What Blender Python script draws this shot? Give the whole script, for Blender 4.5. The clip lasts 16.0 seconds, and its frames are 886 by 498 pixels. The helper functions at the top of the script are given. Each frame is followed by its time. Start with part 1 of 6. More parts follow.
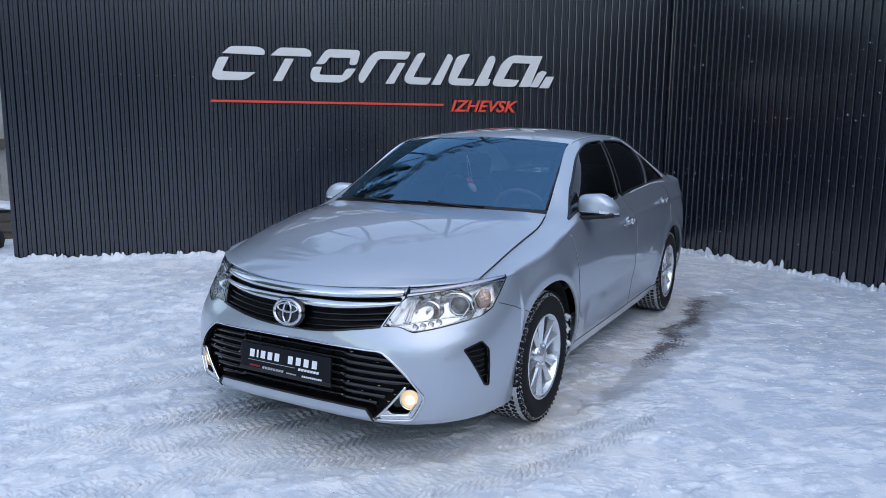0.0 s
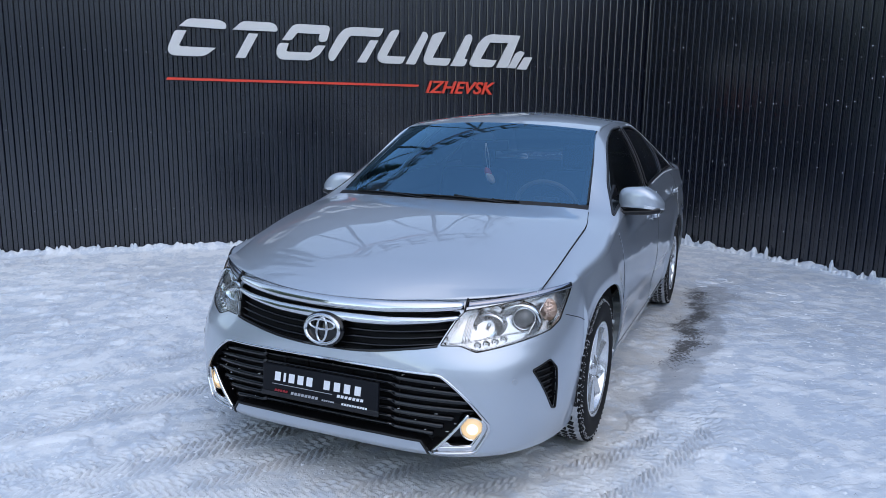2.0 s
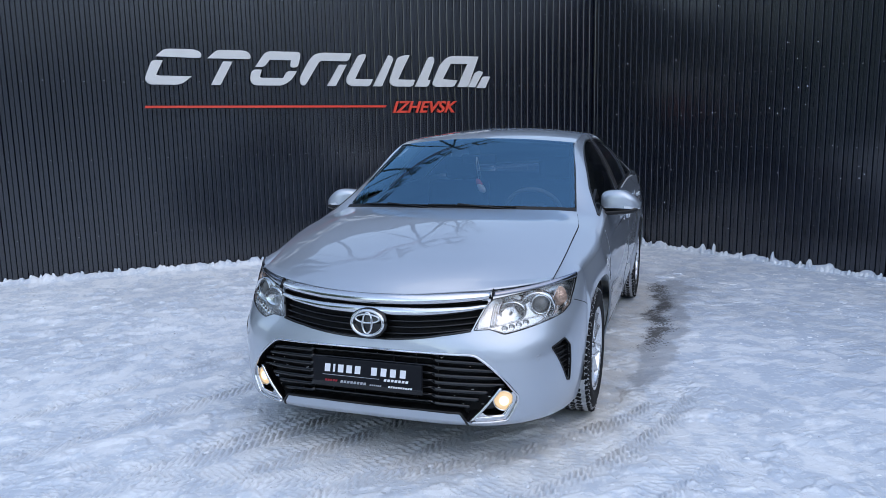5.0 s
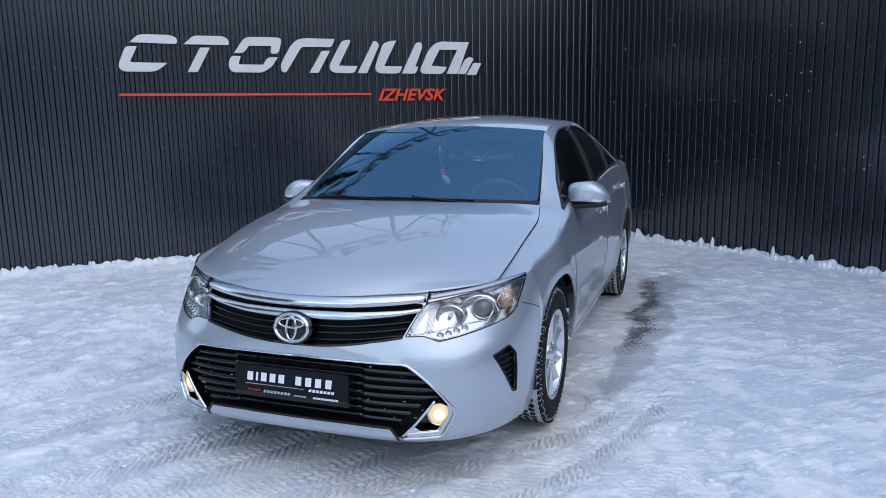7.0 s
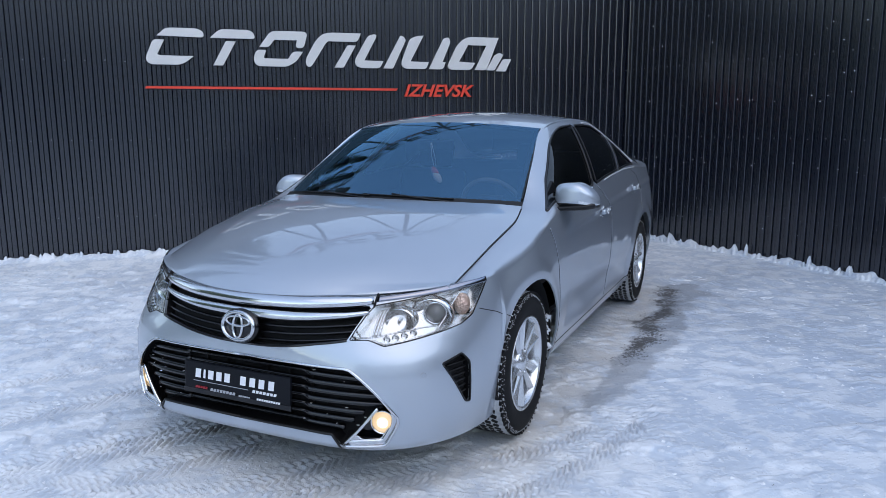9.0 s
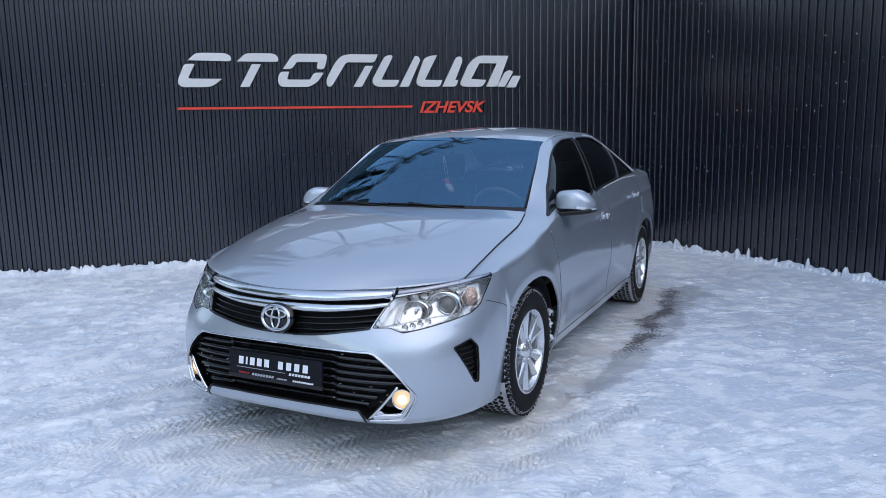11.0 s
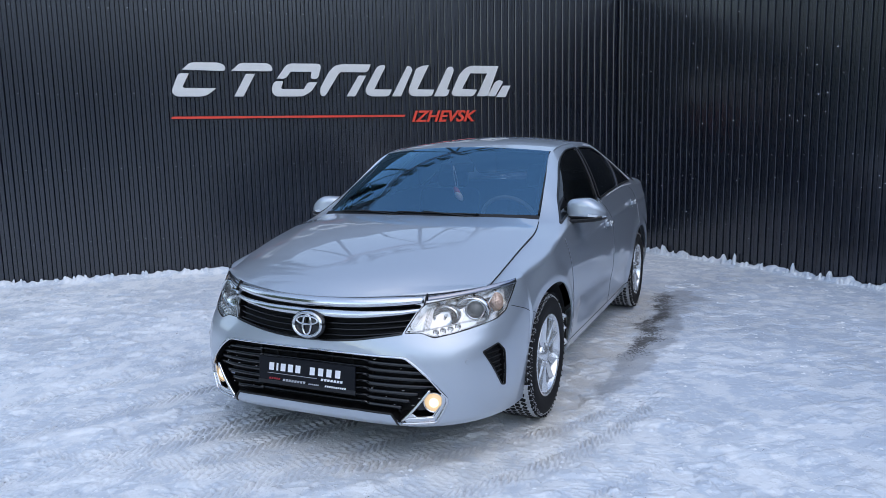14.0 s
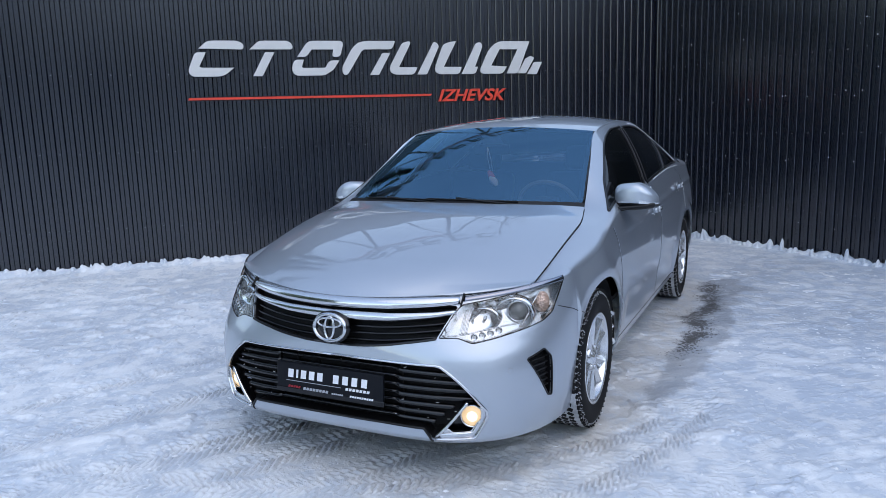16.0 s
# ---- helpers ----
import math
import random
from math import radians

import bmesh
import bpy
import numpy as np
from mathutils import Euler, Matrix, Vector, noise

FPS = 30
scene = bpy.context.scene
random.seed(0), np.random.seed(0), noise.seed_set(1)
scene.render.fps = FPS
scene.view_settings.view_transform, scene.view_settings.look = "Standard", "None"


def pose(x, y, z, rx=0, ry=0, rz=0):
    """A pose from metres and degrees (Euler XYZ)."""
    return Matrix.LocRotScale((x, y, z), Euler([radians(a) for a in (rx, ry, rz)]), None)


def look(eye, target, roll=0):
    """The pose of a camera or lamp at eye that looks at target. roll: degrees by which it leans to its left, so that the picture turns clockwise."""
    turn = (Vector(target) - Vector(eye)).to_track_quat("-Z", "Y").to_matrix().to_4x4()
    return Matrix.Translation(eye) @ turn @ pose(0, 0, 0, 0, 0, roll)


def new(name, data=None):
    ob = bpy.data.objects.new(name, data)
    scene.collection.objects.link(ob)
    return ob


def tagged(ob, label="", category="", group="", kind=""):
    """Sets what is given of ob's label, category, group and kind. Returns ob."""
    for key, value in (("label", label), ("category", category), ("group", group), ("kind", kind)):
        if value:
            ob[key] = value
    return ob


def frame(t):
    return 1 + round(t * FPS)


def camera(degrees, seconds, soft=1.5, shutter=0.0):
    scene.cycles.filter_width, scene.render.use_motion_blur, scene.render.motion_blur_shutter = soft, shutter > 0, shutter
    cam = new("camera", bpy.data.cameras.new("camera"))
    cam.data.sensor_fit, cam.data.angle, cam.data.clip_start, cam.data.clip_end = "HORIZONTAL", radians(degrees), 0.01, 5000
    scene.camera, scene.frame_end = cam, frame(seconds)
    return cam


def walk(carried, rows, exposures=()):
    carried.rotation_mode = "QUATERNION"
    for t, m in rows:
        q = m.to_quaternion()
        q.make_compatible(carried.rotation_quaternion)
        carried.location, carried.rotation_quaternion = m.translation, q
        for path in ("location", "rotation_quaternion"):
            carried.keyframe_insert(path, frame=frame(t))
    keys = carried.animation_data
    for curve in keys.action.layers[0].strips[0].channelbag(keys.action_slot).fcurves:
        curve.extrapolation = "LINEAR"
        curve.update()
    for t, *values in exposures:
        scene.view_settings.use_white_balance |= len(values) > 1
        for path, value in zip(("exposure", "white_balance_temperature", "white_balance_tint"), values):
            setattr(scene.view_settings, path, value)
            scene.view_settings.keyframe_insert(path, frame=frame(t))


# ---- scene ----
cam = camera(63.0, 16.0, soft=0.45)
PATH = [
    (0, (0.277, 0.12, 1.425), (0.706, 2.049, 1.115), 0.5),
    (0.5, (0.301, 0.397, 1.398), (0.757, 2.316, 1.065), 0.5),
    (1, (0.288, 0.576, 1.4), (0.785, 2.481, 1.045), 0.4),
    (1.5, (0.145, 0.622, 1.422), (0.697, 2.509, 1.057), 0.5),
    (2, (-0.108, 0.67, 1.449), (0.499, 2.541, 1.089), 0.9),
    (2.5, (-0.207, 0.598, 1.457), (0.446, 2.457, 1.113), 0.9),
    (3, (-0.31, 0.471, 1.454), (0.383, 2.318, 1.127), 0.8),
    (5.3, (-0.611, 0.363, 1.459), (0.152, 2.184, 1.143), -1.1),
    (5.5, (-0.547, 0.357, 1.46), (0.212, 2.179, 1.141), -1.2),
    (6, (-0.357, 0.334, 1.438), (0.387, 2.163, 1.116), -1.5),
    (6.5, (-0.257, 0.376, 1.431), (0.472, 2.208, 1.099), -1.5),
    (7, (-0.167, 0.513, 1.434), (0.548, 2.349, 1.093), -1.1),
    (7.5, (-0.077, 0.596, 1.434), (0.609, 2.442, 1.084), -0.8),
    (8, (0.098, 0.591, 1.435), (0.743, 2.45, 1.081), -0.5),
    (8.5, (0.257, 0.548, 1.426), (0.855, 2.424, 1.074), -0.4),
    (9, (0.272, 0.508, 1.419), (0.835, 2.395, 1.074), -0.2),
    (9.2, (0.253, 0.471, 1.425), (0.801, 2.363, 1.081), -0.3),
    (11.3, (0.185, 0.048, 1.429), (0.703, 1.956, 1.131), -1.2),
    (11.5, (0.195, 0.019, 1.423), (0.721, 1.926, 1.132), -1.2),
    (12, (0.182, -0.017, 1.432), (0.731, 1.886, 1.15), -1.1),
    (12.5, (0.079, -0.022, 1.438), (0.662, 1.871, 1.159), -0.8),
    (13, (-0.079, -0.027, 1.454), (0.532, 1.857, 1.174), -0.7),
    (13.5, (-0.142, -0.017, 1.459), (0.474, 1.864, 1.175), -0.8),
    (14, (-0.089, 0.071, 1.45), (0.505, 1.959, 1.16), -1.2),
    (14.5, (0.021, 0.204, 1.441), (0.581, 2.1, 1.142), -1.7),
    (15, (0.068, 0.263, 1.44), (0.6, 2.165, 1.128), -1.9),
    (15.5, (0.036, 0.331, 1.44), (0.558, 2.234, 1.112), -1.9),
    (16, (-0.033, 0.453, 1.448), (0.496, 2.352, 1.108), -1.7),
]
walk(cam, [(t, look(eye, target, roll)) for t, eye, target, roll in PATH], exposures=[(0, 1.42, 8120, 12), (16, 1.42, 8120, 12)])

# ---- light ----
world = bpy.data.worlds.new("sky")
scene.world = world
world.use_nodes = True
wn = world.node_tree
sky = wn.nodes.new("ShaderNodeTexSky")
sky.sky_type, sky.sun_disc = "NISHITA", False
sky.sun_elevation, sky.sun_rotation = radians(58), radians(174)
sky.air_density, sky.dust_density, sky.ozone_density = 1.0, 0.3, 1.1
wn.links.new(sky.outputs[0], wn.nodes["Background"].inputs[0])
wn.nodes["Background"].inputs[1].default_value = 0.15
sun = new("sun", bpy.data.lights.new("sun", "SUN"))
sun.data.energy, sun.data.angle, sun.data.color = 0.22, radians(78), (0.95, 0.95, 0.90)
sun.matrix_world = look((2.2, -7.0, 17.7), (1, 4, 0))


# ---- materials ----
def mat(name, color, rough=0.5, metal=0.0, **more):
    m = bpy.data.materials.new(name)
    m.use_nodes = True
    b = m.node_tree.nodes["Principled BSDF"]
    b.inputs["Base Color"].default_value = (*color, 1)
    b.inputs["Roughness"].default_value = rough
    b.inputs["Metallic"].default_value = metal
    for key, value in more.items():
        b.inputs[key.replace("_", " ")].default_value = value
    return m


def node(m, kind, **sets):
    n = m.node_tree.nodes.new(kind)
    for key, value in sets.items():
        if key in n.inputs:
            n.inputs[key].default_value = value
    return n


def tint(m, scale, low, high, detail=4.0, bump=0.0, bump_scale=None, rough=None, coords="Object"):
    """Two-scale noise in the base colour, with bump and roughness to go with it."""
    t, link = m.node_tree, m.node_tree.links.new
    b = t.nodes["Principled BSDF"]
    tc = t.nodes.new("ShaderNodeTexCoord")
    n1 = node(m, "ShaderNodeTexNoise", Scale=scale, Detail=detail, Roughness=0.6)
    n2 = node(m, "ShaderNodeTexNoise", Scale=scale * 9, Detail=3.0)
    link(tc.outputs[coords], n1.inputs["Vector"])
    link(tc.outputs[coords], n2.inputs["Vector"])
    mx = t.nodes.new("ShaderNodeMath")
    mx.operation, mx.use_clamp = "MULTIPLY_ADD", True
    link(n2.outputs["Fac"], mx.inputs[0])
    mx.inputs[1].default_value = 0.4
    half = t.nodes.new("ShaderNodeMath")
    half.operation = "MULTIPLY_ADD"
    link(n1.outputs["Fac"], half.inputs[0])
    half.inputs[1].default_value, half.inputs[2].default_value = 1.4, -0.4
    link(half.outputs[0], mx.inputs[2])
    ramp = t.nodes.new("ShaderNodeValToRGB")
    ramp.color_ramp.elements[0].color, ramp.color_ramp.elements[1].color = (*low, 1), (*high, 1)
    link(mx.outputs[0], ramp.inputs[0])
    link(ramp.outputs[0], b.inputs["Base Color"])
    if bump:
        n3 = node(m, "ShaderNodeTexNoise", Scale=bump_scale or scale * 6, Detail=5.0)
        link(tc.outputs[coords], n3.inputs["Vector"])
        bp = node(m, "ShaderNodeBump", Strength=1.0, Distance=bump)
        link(n3.outputs["Fac"], bp.inputs["Height"])
        link(bp.outputs[0], b.inputs["Normal"])
    if rough:
        mr = t.nodes.new("ShaderNodeMapRange")
        mr.inputs["To Min"].default_value, mr.inputs["To Max"].default_value = rough
        link(n1.outputs["Fac"], mr.inputs["Value"])
        link(mr.outputs[0], b.inputs["Roughness"])
    return m


SHEET = tint(mat("anthracite coated steel", (0.03, 0.033, 0.04), 0.4, Specular_IOR_Level=0.87, IOR=1.58), 0.7, (0.0012, 0.0029, 0.0086), (0.0024, 0.0051, 0.0132), rough=(0.20, 0.29))
SCREW = mat("coated screw heads", (0.10, 0.105, 0.115), 0.4, 0.3)
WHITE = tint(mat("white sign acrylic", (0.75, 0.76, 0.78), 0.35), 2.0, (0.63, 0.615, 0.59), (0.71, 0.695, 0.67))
RED = tint(mat("red sign acrylic", (0.55, 0.035, 0.02), 0.35), 2.0, (0.82, 0.055, 0.034), (0.90, 0.080, 0.042))
PAINT = mat("silver metallic paint", (0.452, 0.505, 0.565), 0.42, 0.72, Coat_Weight=1.0, Coat_Roughness=0.02, Coat_IOR=1.72)
CHROME = mat("chrome", (0.66, 0.67, 0.69), 0.17, 1.0)
SMOKED = mat("smoked chrome", (0.25, 0.27, 0.32), 0.12, 1.0)
BLACK = mat("black plastic", (0.007, 0.007, 0.008), 0.32, Specular_IOR_Level=0.35)
SLAT = mat("glossy black grille plastic", (0.004, 0.0045, 0.006), 0.16, Specular_IOR_Level=0.6)
GLOSSBLACK = mat("gloss black plastic", (0.003, 0.003, 0.004), 0.1)
RUBBER = tint(mat("tyre rubber", (0.016, 0.016, 0.017), 0.8, Specular_IOR_Level=0.25), 6.0, (0.005, 0.005, 0.006), (0.012, 0.012, 0.013), bump=0.0006, bump_scale=60)
ALLOY = mat("wheel alloy", (0.74, 0.76, 0.78), 0.24, 0.8)
DISH = mat("wheel dish alloy", (0.22, 0.225, 0.235), 0.4, 0.6)
LINER = mat("wheel house liner", (0.006, 0.006, 0.007), 0.9)
GAP = mat("panel gap shadow rubber", (0.004, 0.004, 0.005), 0.9)
PLATE = mat("plate black", (0.004, 0.005, 0.008), 0.3, Specular_IOR_Level=0.2)
PRINT = mat("white print", (0.82, 0.83, 0.85), 0.5)
GREYPRINT = mat("grey print", (0.4, 0.41, 0.44), 0.5)
REDPRINT = mat("red print", (0.35, 0.02, 0.03), 0.5)
CABIN = mat("dark cabin trim", (0.012, 0.012, 0.014), 0.7)
SIDEGLASS = mat("tinted side glass", (0.003, 0.004, 0.005), 0.02, Specular_IOR_Level=0.3)
def faceted(m, scale, depth):
    """Small pressed facets in the relief."""
    t = m.node_tree
    tc = t.nodes.new("ShaderNodeTexCoord")
    vo = node(m, "ShaderNodeTexVoronoi", Scale=scale)
    t.links.new(tc.outputs["Object"], vo.inputs["Vector"])
    bp = node(m, "ShaderNodeBump", Strength=1.0, Distance=depth)
    t.links.new(vo.outputs["Distance"], bp.inputs["Height"])
    t.links.new(bp.outputs[0], t.nodes["Principled BSDF"].inputs["Normal"])
    return m


REFLECTOR = faceted(mat("lamp reflector", (0.76, 0.77, 0.78), 0.07, 1.0), 260.0, 0.0003)
PACKED = tint(mat("dirty packed snow", (0.5, 0.52, 0.55), 0.7), 20.0, (0.22, 0.23, 0.24), (0.62, 0.64, 0.67))
LAMPSILVER = faceted(mat("lamp housing silver", (0.62, 0.63, 0.64), 0.16, 0.85), 260.0, 0.0003)
PROJECTOR = mat("projector glass", (0.16, 0.165, 0.17), 0.03, Specular_IOR_Level=0.8)
RIME = tint(mat("frozen snow crust", (0.8, 0.83, 0.87), 0.6), 14.0, (0.70, 0.75, 0.80), (0.84, 0.86, 0.88), bump=0.004, bump_scale=70)
WHEELGREY = mat("steering wheel grey", (0.12, 0.13, 0.14), 0.5)
REDSOFT = mat("red felt", (0.75, 0.16, 0.17), 0.8)
# pale, mostly diffuse colour stands in for sky mirrored in the strips
TRIM = mat("sky-bright window trim", (0.66, 0.68, 0.72), 0.3, 0.2)
AMBER = faceted(mat("amber lamp insert", (0.92, 0.66, 0.55), 0.10, 0.5), 110.0, 0.004)
BULB = mat("lit fog lamp", (0.6, 0.5, 0.36), 0.2, Emission_Color=(1.0, 0.72, 0.38, 1), Emission_Strength=0.22)
GLOW = mat("lit filament", (0.8, 0.75, 0.6), 0.2, Emission_Color=(1.0, 0.82, 0.52, 1), Emission_Strength=0.55)


def clear_glass(name, through_color, shine=(1, 1, 1), ior=1.6):
    m = bpy.data.materials.new(name)
    m.use_nodes = True
    t = m.node_tree
    t.nodes.remove(t.nodes["Principled BSDF"])
    out = t.nodes["Material Output"]
    tr, gl, mix, fr = (t.nodes.new("ShaderNode" + k) for k in ("BsdfTransparent", "BsdfGlossy", "MixShader", "Fresnel"))
    tr.inputs[0].default_value = (*through_color, 1)
    gl.inputs["Roughness"].default_value = 0.01
    gl.inputs["Color"].default_value = (*shine, 1)
    fr.inputs[0].default_value = ior
    for a, b in ((fr.outputs[0], mix.inputs[0]), (tr.outputs[0], mix.inputs[1]), (gl.outputs[0], mix.inputs[2]), (mix.outputs[0], out.inputs[0])):
        t.links.new(a, b)
    return m


# blue gloss colour and high IOR put the sky's reflection into the glass
SCREEN = clear_glass("sky-tinted windscreen glass", (0.84, 0.88, 0.9), (0.29, 0.66, 0.95), 3.1)
DOORGLASS = clear_glass("door glass", (0.04, 0.05, 0.055), ior=1.45)
LENS = clear_glass("lamp cover glass", (0.97, 0.98, 0.98), ior=1.42)


# ---- mesh helpers ----
def mesh_of(name, verts, faces, material, smooth=True):
    me = bpy.data.meshes.new(name)
    me.from_pydata([tuple(map(float, v)) for v in verts], [], faces)
    me.materials.append(material)
    me.polygons.foreach_set("use_smooth", [smooth] * len(me.polygons))
    me.validate()
    me.update()
    return me


def link_part(name, me, parent=None, label=""):
    ob = new(name, me)
    if parent is not None:
        ob.parent = parent
    return tagged(ob, label)


def part(name, bm, material, parent=None, label="", smooth=False):
    me = bpy.data.meshes.new(name)
    bmesh.ops.recalc_face_normals(bm, faces=bm.faces)
    bm.to_mesh(me)
    bm.free()
    me.materials.append(material)
    me.polygons.foreach_set("use_smooth", [smooth] * len(me.polygons))
    return link_part(name, me, parent, label)


def box(bm, size, m=None, bevel=0.0):
    made = bmesh.ops.create_cube(bm, size=1.0, matrix=(m or Matrix()) @ Matrix.Diagonal((*size, 1)))["verts"]
    if bevel:
        edges = list({e for v in made for e in v.link_edges})
        bmesh.ops.bevel(bm, geom=edges, offset=bevel, segments=2, affect="EDGES", profile=0.6)
    return bm


def prism(bm, outline, depth, m, bevel=0.0):
    """A flat outline (x, z) given thickness along y, in front at -depth."""
    front = [bm.verts.new(m @ Vector((x, -depth, z))) for x, z in outline]
    back = [bm.verts.new(m @ Vector((x, 0, z))) for x, z in outline]
    n = len(outline)
    bm.faces.new(front)
    bm.faces.new(back[::-1])
    for i in range(n):
        bm.faces.new((front[i], back[i], back[(i + 1) % n], front[(i + 1) % n]))
    return bm


def lathe(profile, n, axis="y", first=0.0, last=360.0):
    """Turns (radius, along) pairs about an axis; gives verts, faces."""
    verts, faces, k = [], [], len(profile)
    whole = last - first > 359.9
    for i in range(n if whole else n + 1):
        a = radians(first + (last - first) * i / n)
        for r, d in profile:
            p = (r * math.cos(a), d, r * math.sin(a)) if axis == "y" else ((d, r * math.cos(a), r * math.sin(a)) if axis == "x" else (r * math.cos(a), r * math.sin(a), d))
            verts.append(p)
    for i in range(n):
        for j in range(k - 1):
            a, b = i * k + j, ((i + 1) % n if whole else i + 1) * k + j
            faces.append((a, b, b + 1, a + 1))
    return verts, faces


def sweep(points, sides, section):
    """A closed section (side, up) swept along points; sides holds (side, up) vectors per point."""
    verts, faces, k, n = [], [], len(section), len(points)
    for p, (s, u) in zip(points, sides):
        for a, b in section:
            verts.append(p + s * a + u * b)
    for i in range(n - 1):
        for j in range(k):
            a, b = i * k + j, i * k + (j + 1) % k
            faces.append((a, b, b + k, a + k))
    faces.append(tuple(range(k))[::-1])
    faces.append(tuple(range((n - 1) * k, n * k)))
    return verts, faces


def tube(points, radius, n=8, taper=None):
    pts = [np.array(p, float) for p in points]
    sides = []
    for i in range(len(pts)):
        t = pts[min(i + 1, len(pts) - 1)] - pts[max(i - 1, 0)]
        t /= np.linalg.norm(t) + 1e-9
        ref = np.array((0, 0, 1.0)) if abs(t[2]) < 0.9 else np.array((1.0, 0, 0))
        s = np.cross(t, ref)
        s /= np.linalg.norm(s)
        k = 1.0 if taper is None else taper(i / (len(pts) - 1))
        sides.append((s * k, np.cross(s, t) * k))
    sec = [(radius * math.cos(2 * math.pi * j / n), radius * math.sin(2 * math.pi * j / n)) for j in range(n)]
    return sweep(pts, sides, sec)


def lerp_curve(xs, ys):
    """Smooth curve through few knots (monotone cubic)."""
    xs, ys = np.array(xs, float), np.array(ys, float)
    h, d = np.diff(xs), np.diff(ys) / np.diff(xs)
    m = np.empty_like(ys)
    m[0], m[-1] = d[0], d[-1]
    for i in range(1, len(xs) - 1):
        m[i] = 0 if d[i - 1] * d[i] <= 0 else 2 * d[i - 1] * d[i] / (d[i - 1] + d[i])

    def f(x):
        x = np.clip(np.asarray(x, float), xs[0], xs[-1])
        i = np.clip(np.searchsorted(xs, x) - 1, 0, len(xs) - 2)
        t = (x - xs[i]) / h[i]
        return (2 * t**3 - 3 * t**2 + 1) * ys[i] + (t**3 - 2 * t**2 + t) * h[i] * m[i] + (3 * t**2 - 2 * t**3) * ys[i + 1] + (t**3 - t**2) * h[i] * m[i + 1]

    return f


def rounded(pts, r, closed=True, k=4):
    """Rounds the corners of an outline."""
    pts = [np.array(p, float) for p in pts]
    out, n = [], len(pts)
    for i in range(n):
        if not closed and i in (0, n - 1):
            out.append(pts[i])
            continue
        p, a, b = pts[i], pts[i - 1], pts[(i + 1) % n]
        la, lb = np.linalg.norm(a - p), np.linalg.norm(b - p)
        s = p + (a - p) * min(r / la, 0.45)
        e = p + (b - p) * min(r / lb, 0.45)
        for j in range(k + 1):
            t = j / k
            out.append((1 - t) ** 2 * s + 2 * t * (1 - t) * p + t * t * e)
    return [(float(p[0]), float(p[1])) for p in out]


def smooth01(t):
    t = np.clip(t, 0, 1)
    return t * t * (3 - 2 * t)


# ---- ground ----
WALL_Y, CORNER_X, TOP = 8.74, 5.17, 3.28
RIGHT_DIR = np.array((0.205, -0.979))
CAR = Matrix(((-0.6676, 0.7445, 0, 0.886), (-0.7445, -0.6676, 0, 4.054), (0, 0, 1, 0), (0, 0, 0, 1)))


def snow_height(x, y):
    """Packed snow: lumps, ruts, and drifts along the foot of the walls."""
    back = np.clip((y - (WALL_Y - 0.55)) / 0.55, 0, 1.0)
    d = (x - CORNER_X) * 0.979 + (y - WALL_Y) * 0.205
    right = np.clip((d + 0.6) / 0.6, 0, 1.0)
    z = 0.05 * back**2 + 0.015 * right**2 - 0.012
    return z

# ground: fine in the middle, stretched out to the horizon
def axis_steps(lo, hi, step, far):
    mid = np.arange(lo, hi, step)
    grow = [step * 1.35**k for k in range(1, 60)]
    out = np.cumsum(grow)
    out = out[out < far]
    return np.concatenate([lo - out[::-1], mid, hi + out])


gx = axis_steps(-4.2, 6.4, 0.024, 900)
gx = np.unique(np.concatenate([gx[(gx < -2.3) | (gx > 2.1)], np.arange(-2.3, 2.1, 0.0068)]))
gy = axis_steps(1.0, 9.1, 0.024, 900)
gy = np.unique(np.concatenate([gy[(gy < 2.3) | (gy > 5.0)], np.arange(2.3, 5.0, 0.0068)]))
GX, GY = np.meshgrid(gx, gy, indexing="ij")


def value_noise(x, y, seed):
    """Smooth lattice noise in -1..1 over arrays."""
    r = np.random.default_rng(seed).uniform(-1, 1, (257, 257))
    xi, yi = np.floor(x).astype(int), np.floor(y).astype(int)
    u, v = x - xi, y - yi
    u, v = u * u * (3 - 2 * u), v * v * (3 - 2 * v)
    a, b, c, d = (r[(xi + p) % 257, (yi + q) % 257] for p, q in ((0, 0), (1, 0), (0, 1), (1, 1)))
    return (a * (1 - u) + b * u) * (1 - v) + (c * (1 - u) + d * u) * v


def car_frame(x, y):
    dx, dy = x - 0.886, y - 4.054
    return -0.6676 * dx - 0.7445 * dy, 0.7445 * dx - 0.6676 * dy


near = ((GX > -6) & (GX < 8) & (GY > -1) & (GY < 11)).astype(float)
n1, n2, n3, n4 = value_noise(GX * 1.3, GY * 1.3, 1), value_noise(GX * 3.6 + 9, GY * 5.0, 2), value_noise(GX * 11, GY * 14 + 3, 3), value_noise(GX * 27, GY * 27, 4)
lumps = np.clip(n3 * 0.75 + n2 * 0.45 + n4 * 0.25 - 0.18, 0, 1)
chips = np.clip(value_noise(GX * 19 + 5, GY * 24, 6) + 0.3 * n2 - 0.50, 0, 1)
shelf = value_noise(GX * 7 + 2, GY * 9, 31) * 0.6 + value_noise(GX * 16, GY * 20 + 4, 32) * 0.5 + 0.25 * n2
plates = 0.007 * (np.clip((shelf - 0.16) / 0.07, 0, 1) + 0.8 * np.clip((shelf - 0.42) / 0.06, 0, 1))
rough = 0.008 * n1 + 0.0035 * n2 + 0.0035 * lumps + 0.024 * np.clip(chips - 0.15, 0, 1) + 0.0014 * n4 + 1.1 * plates
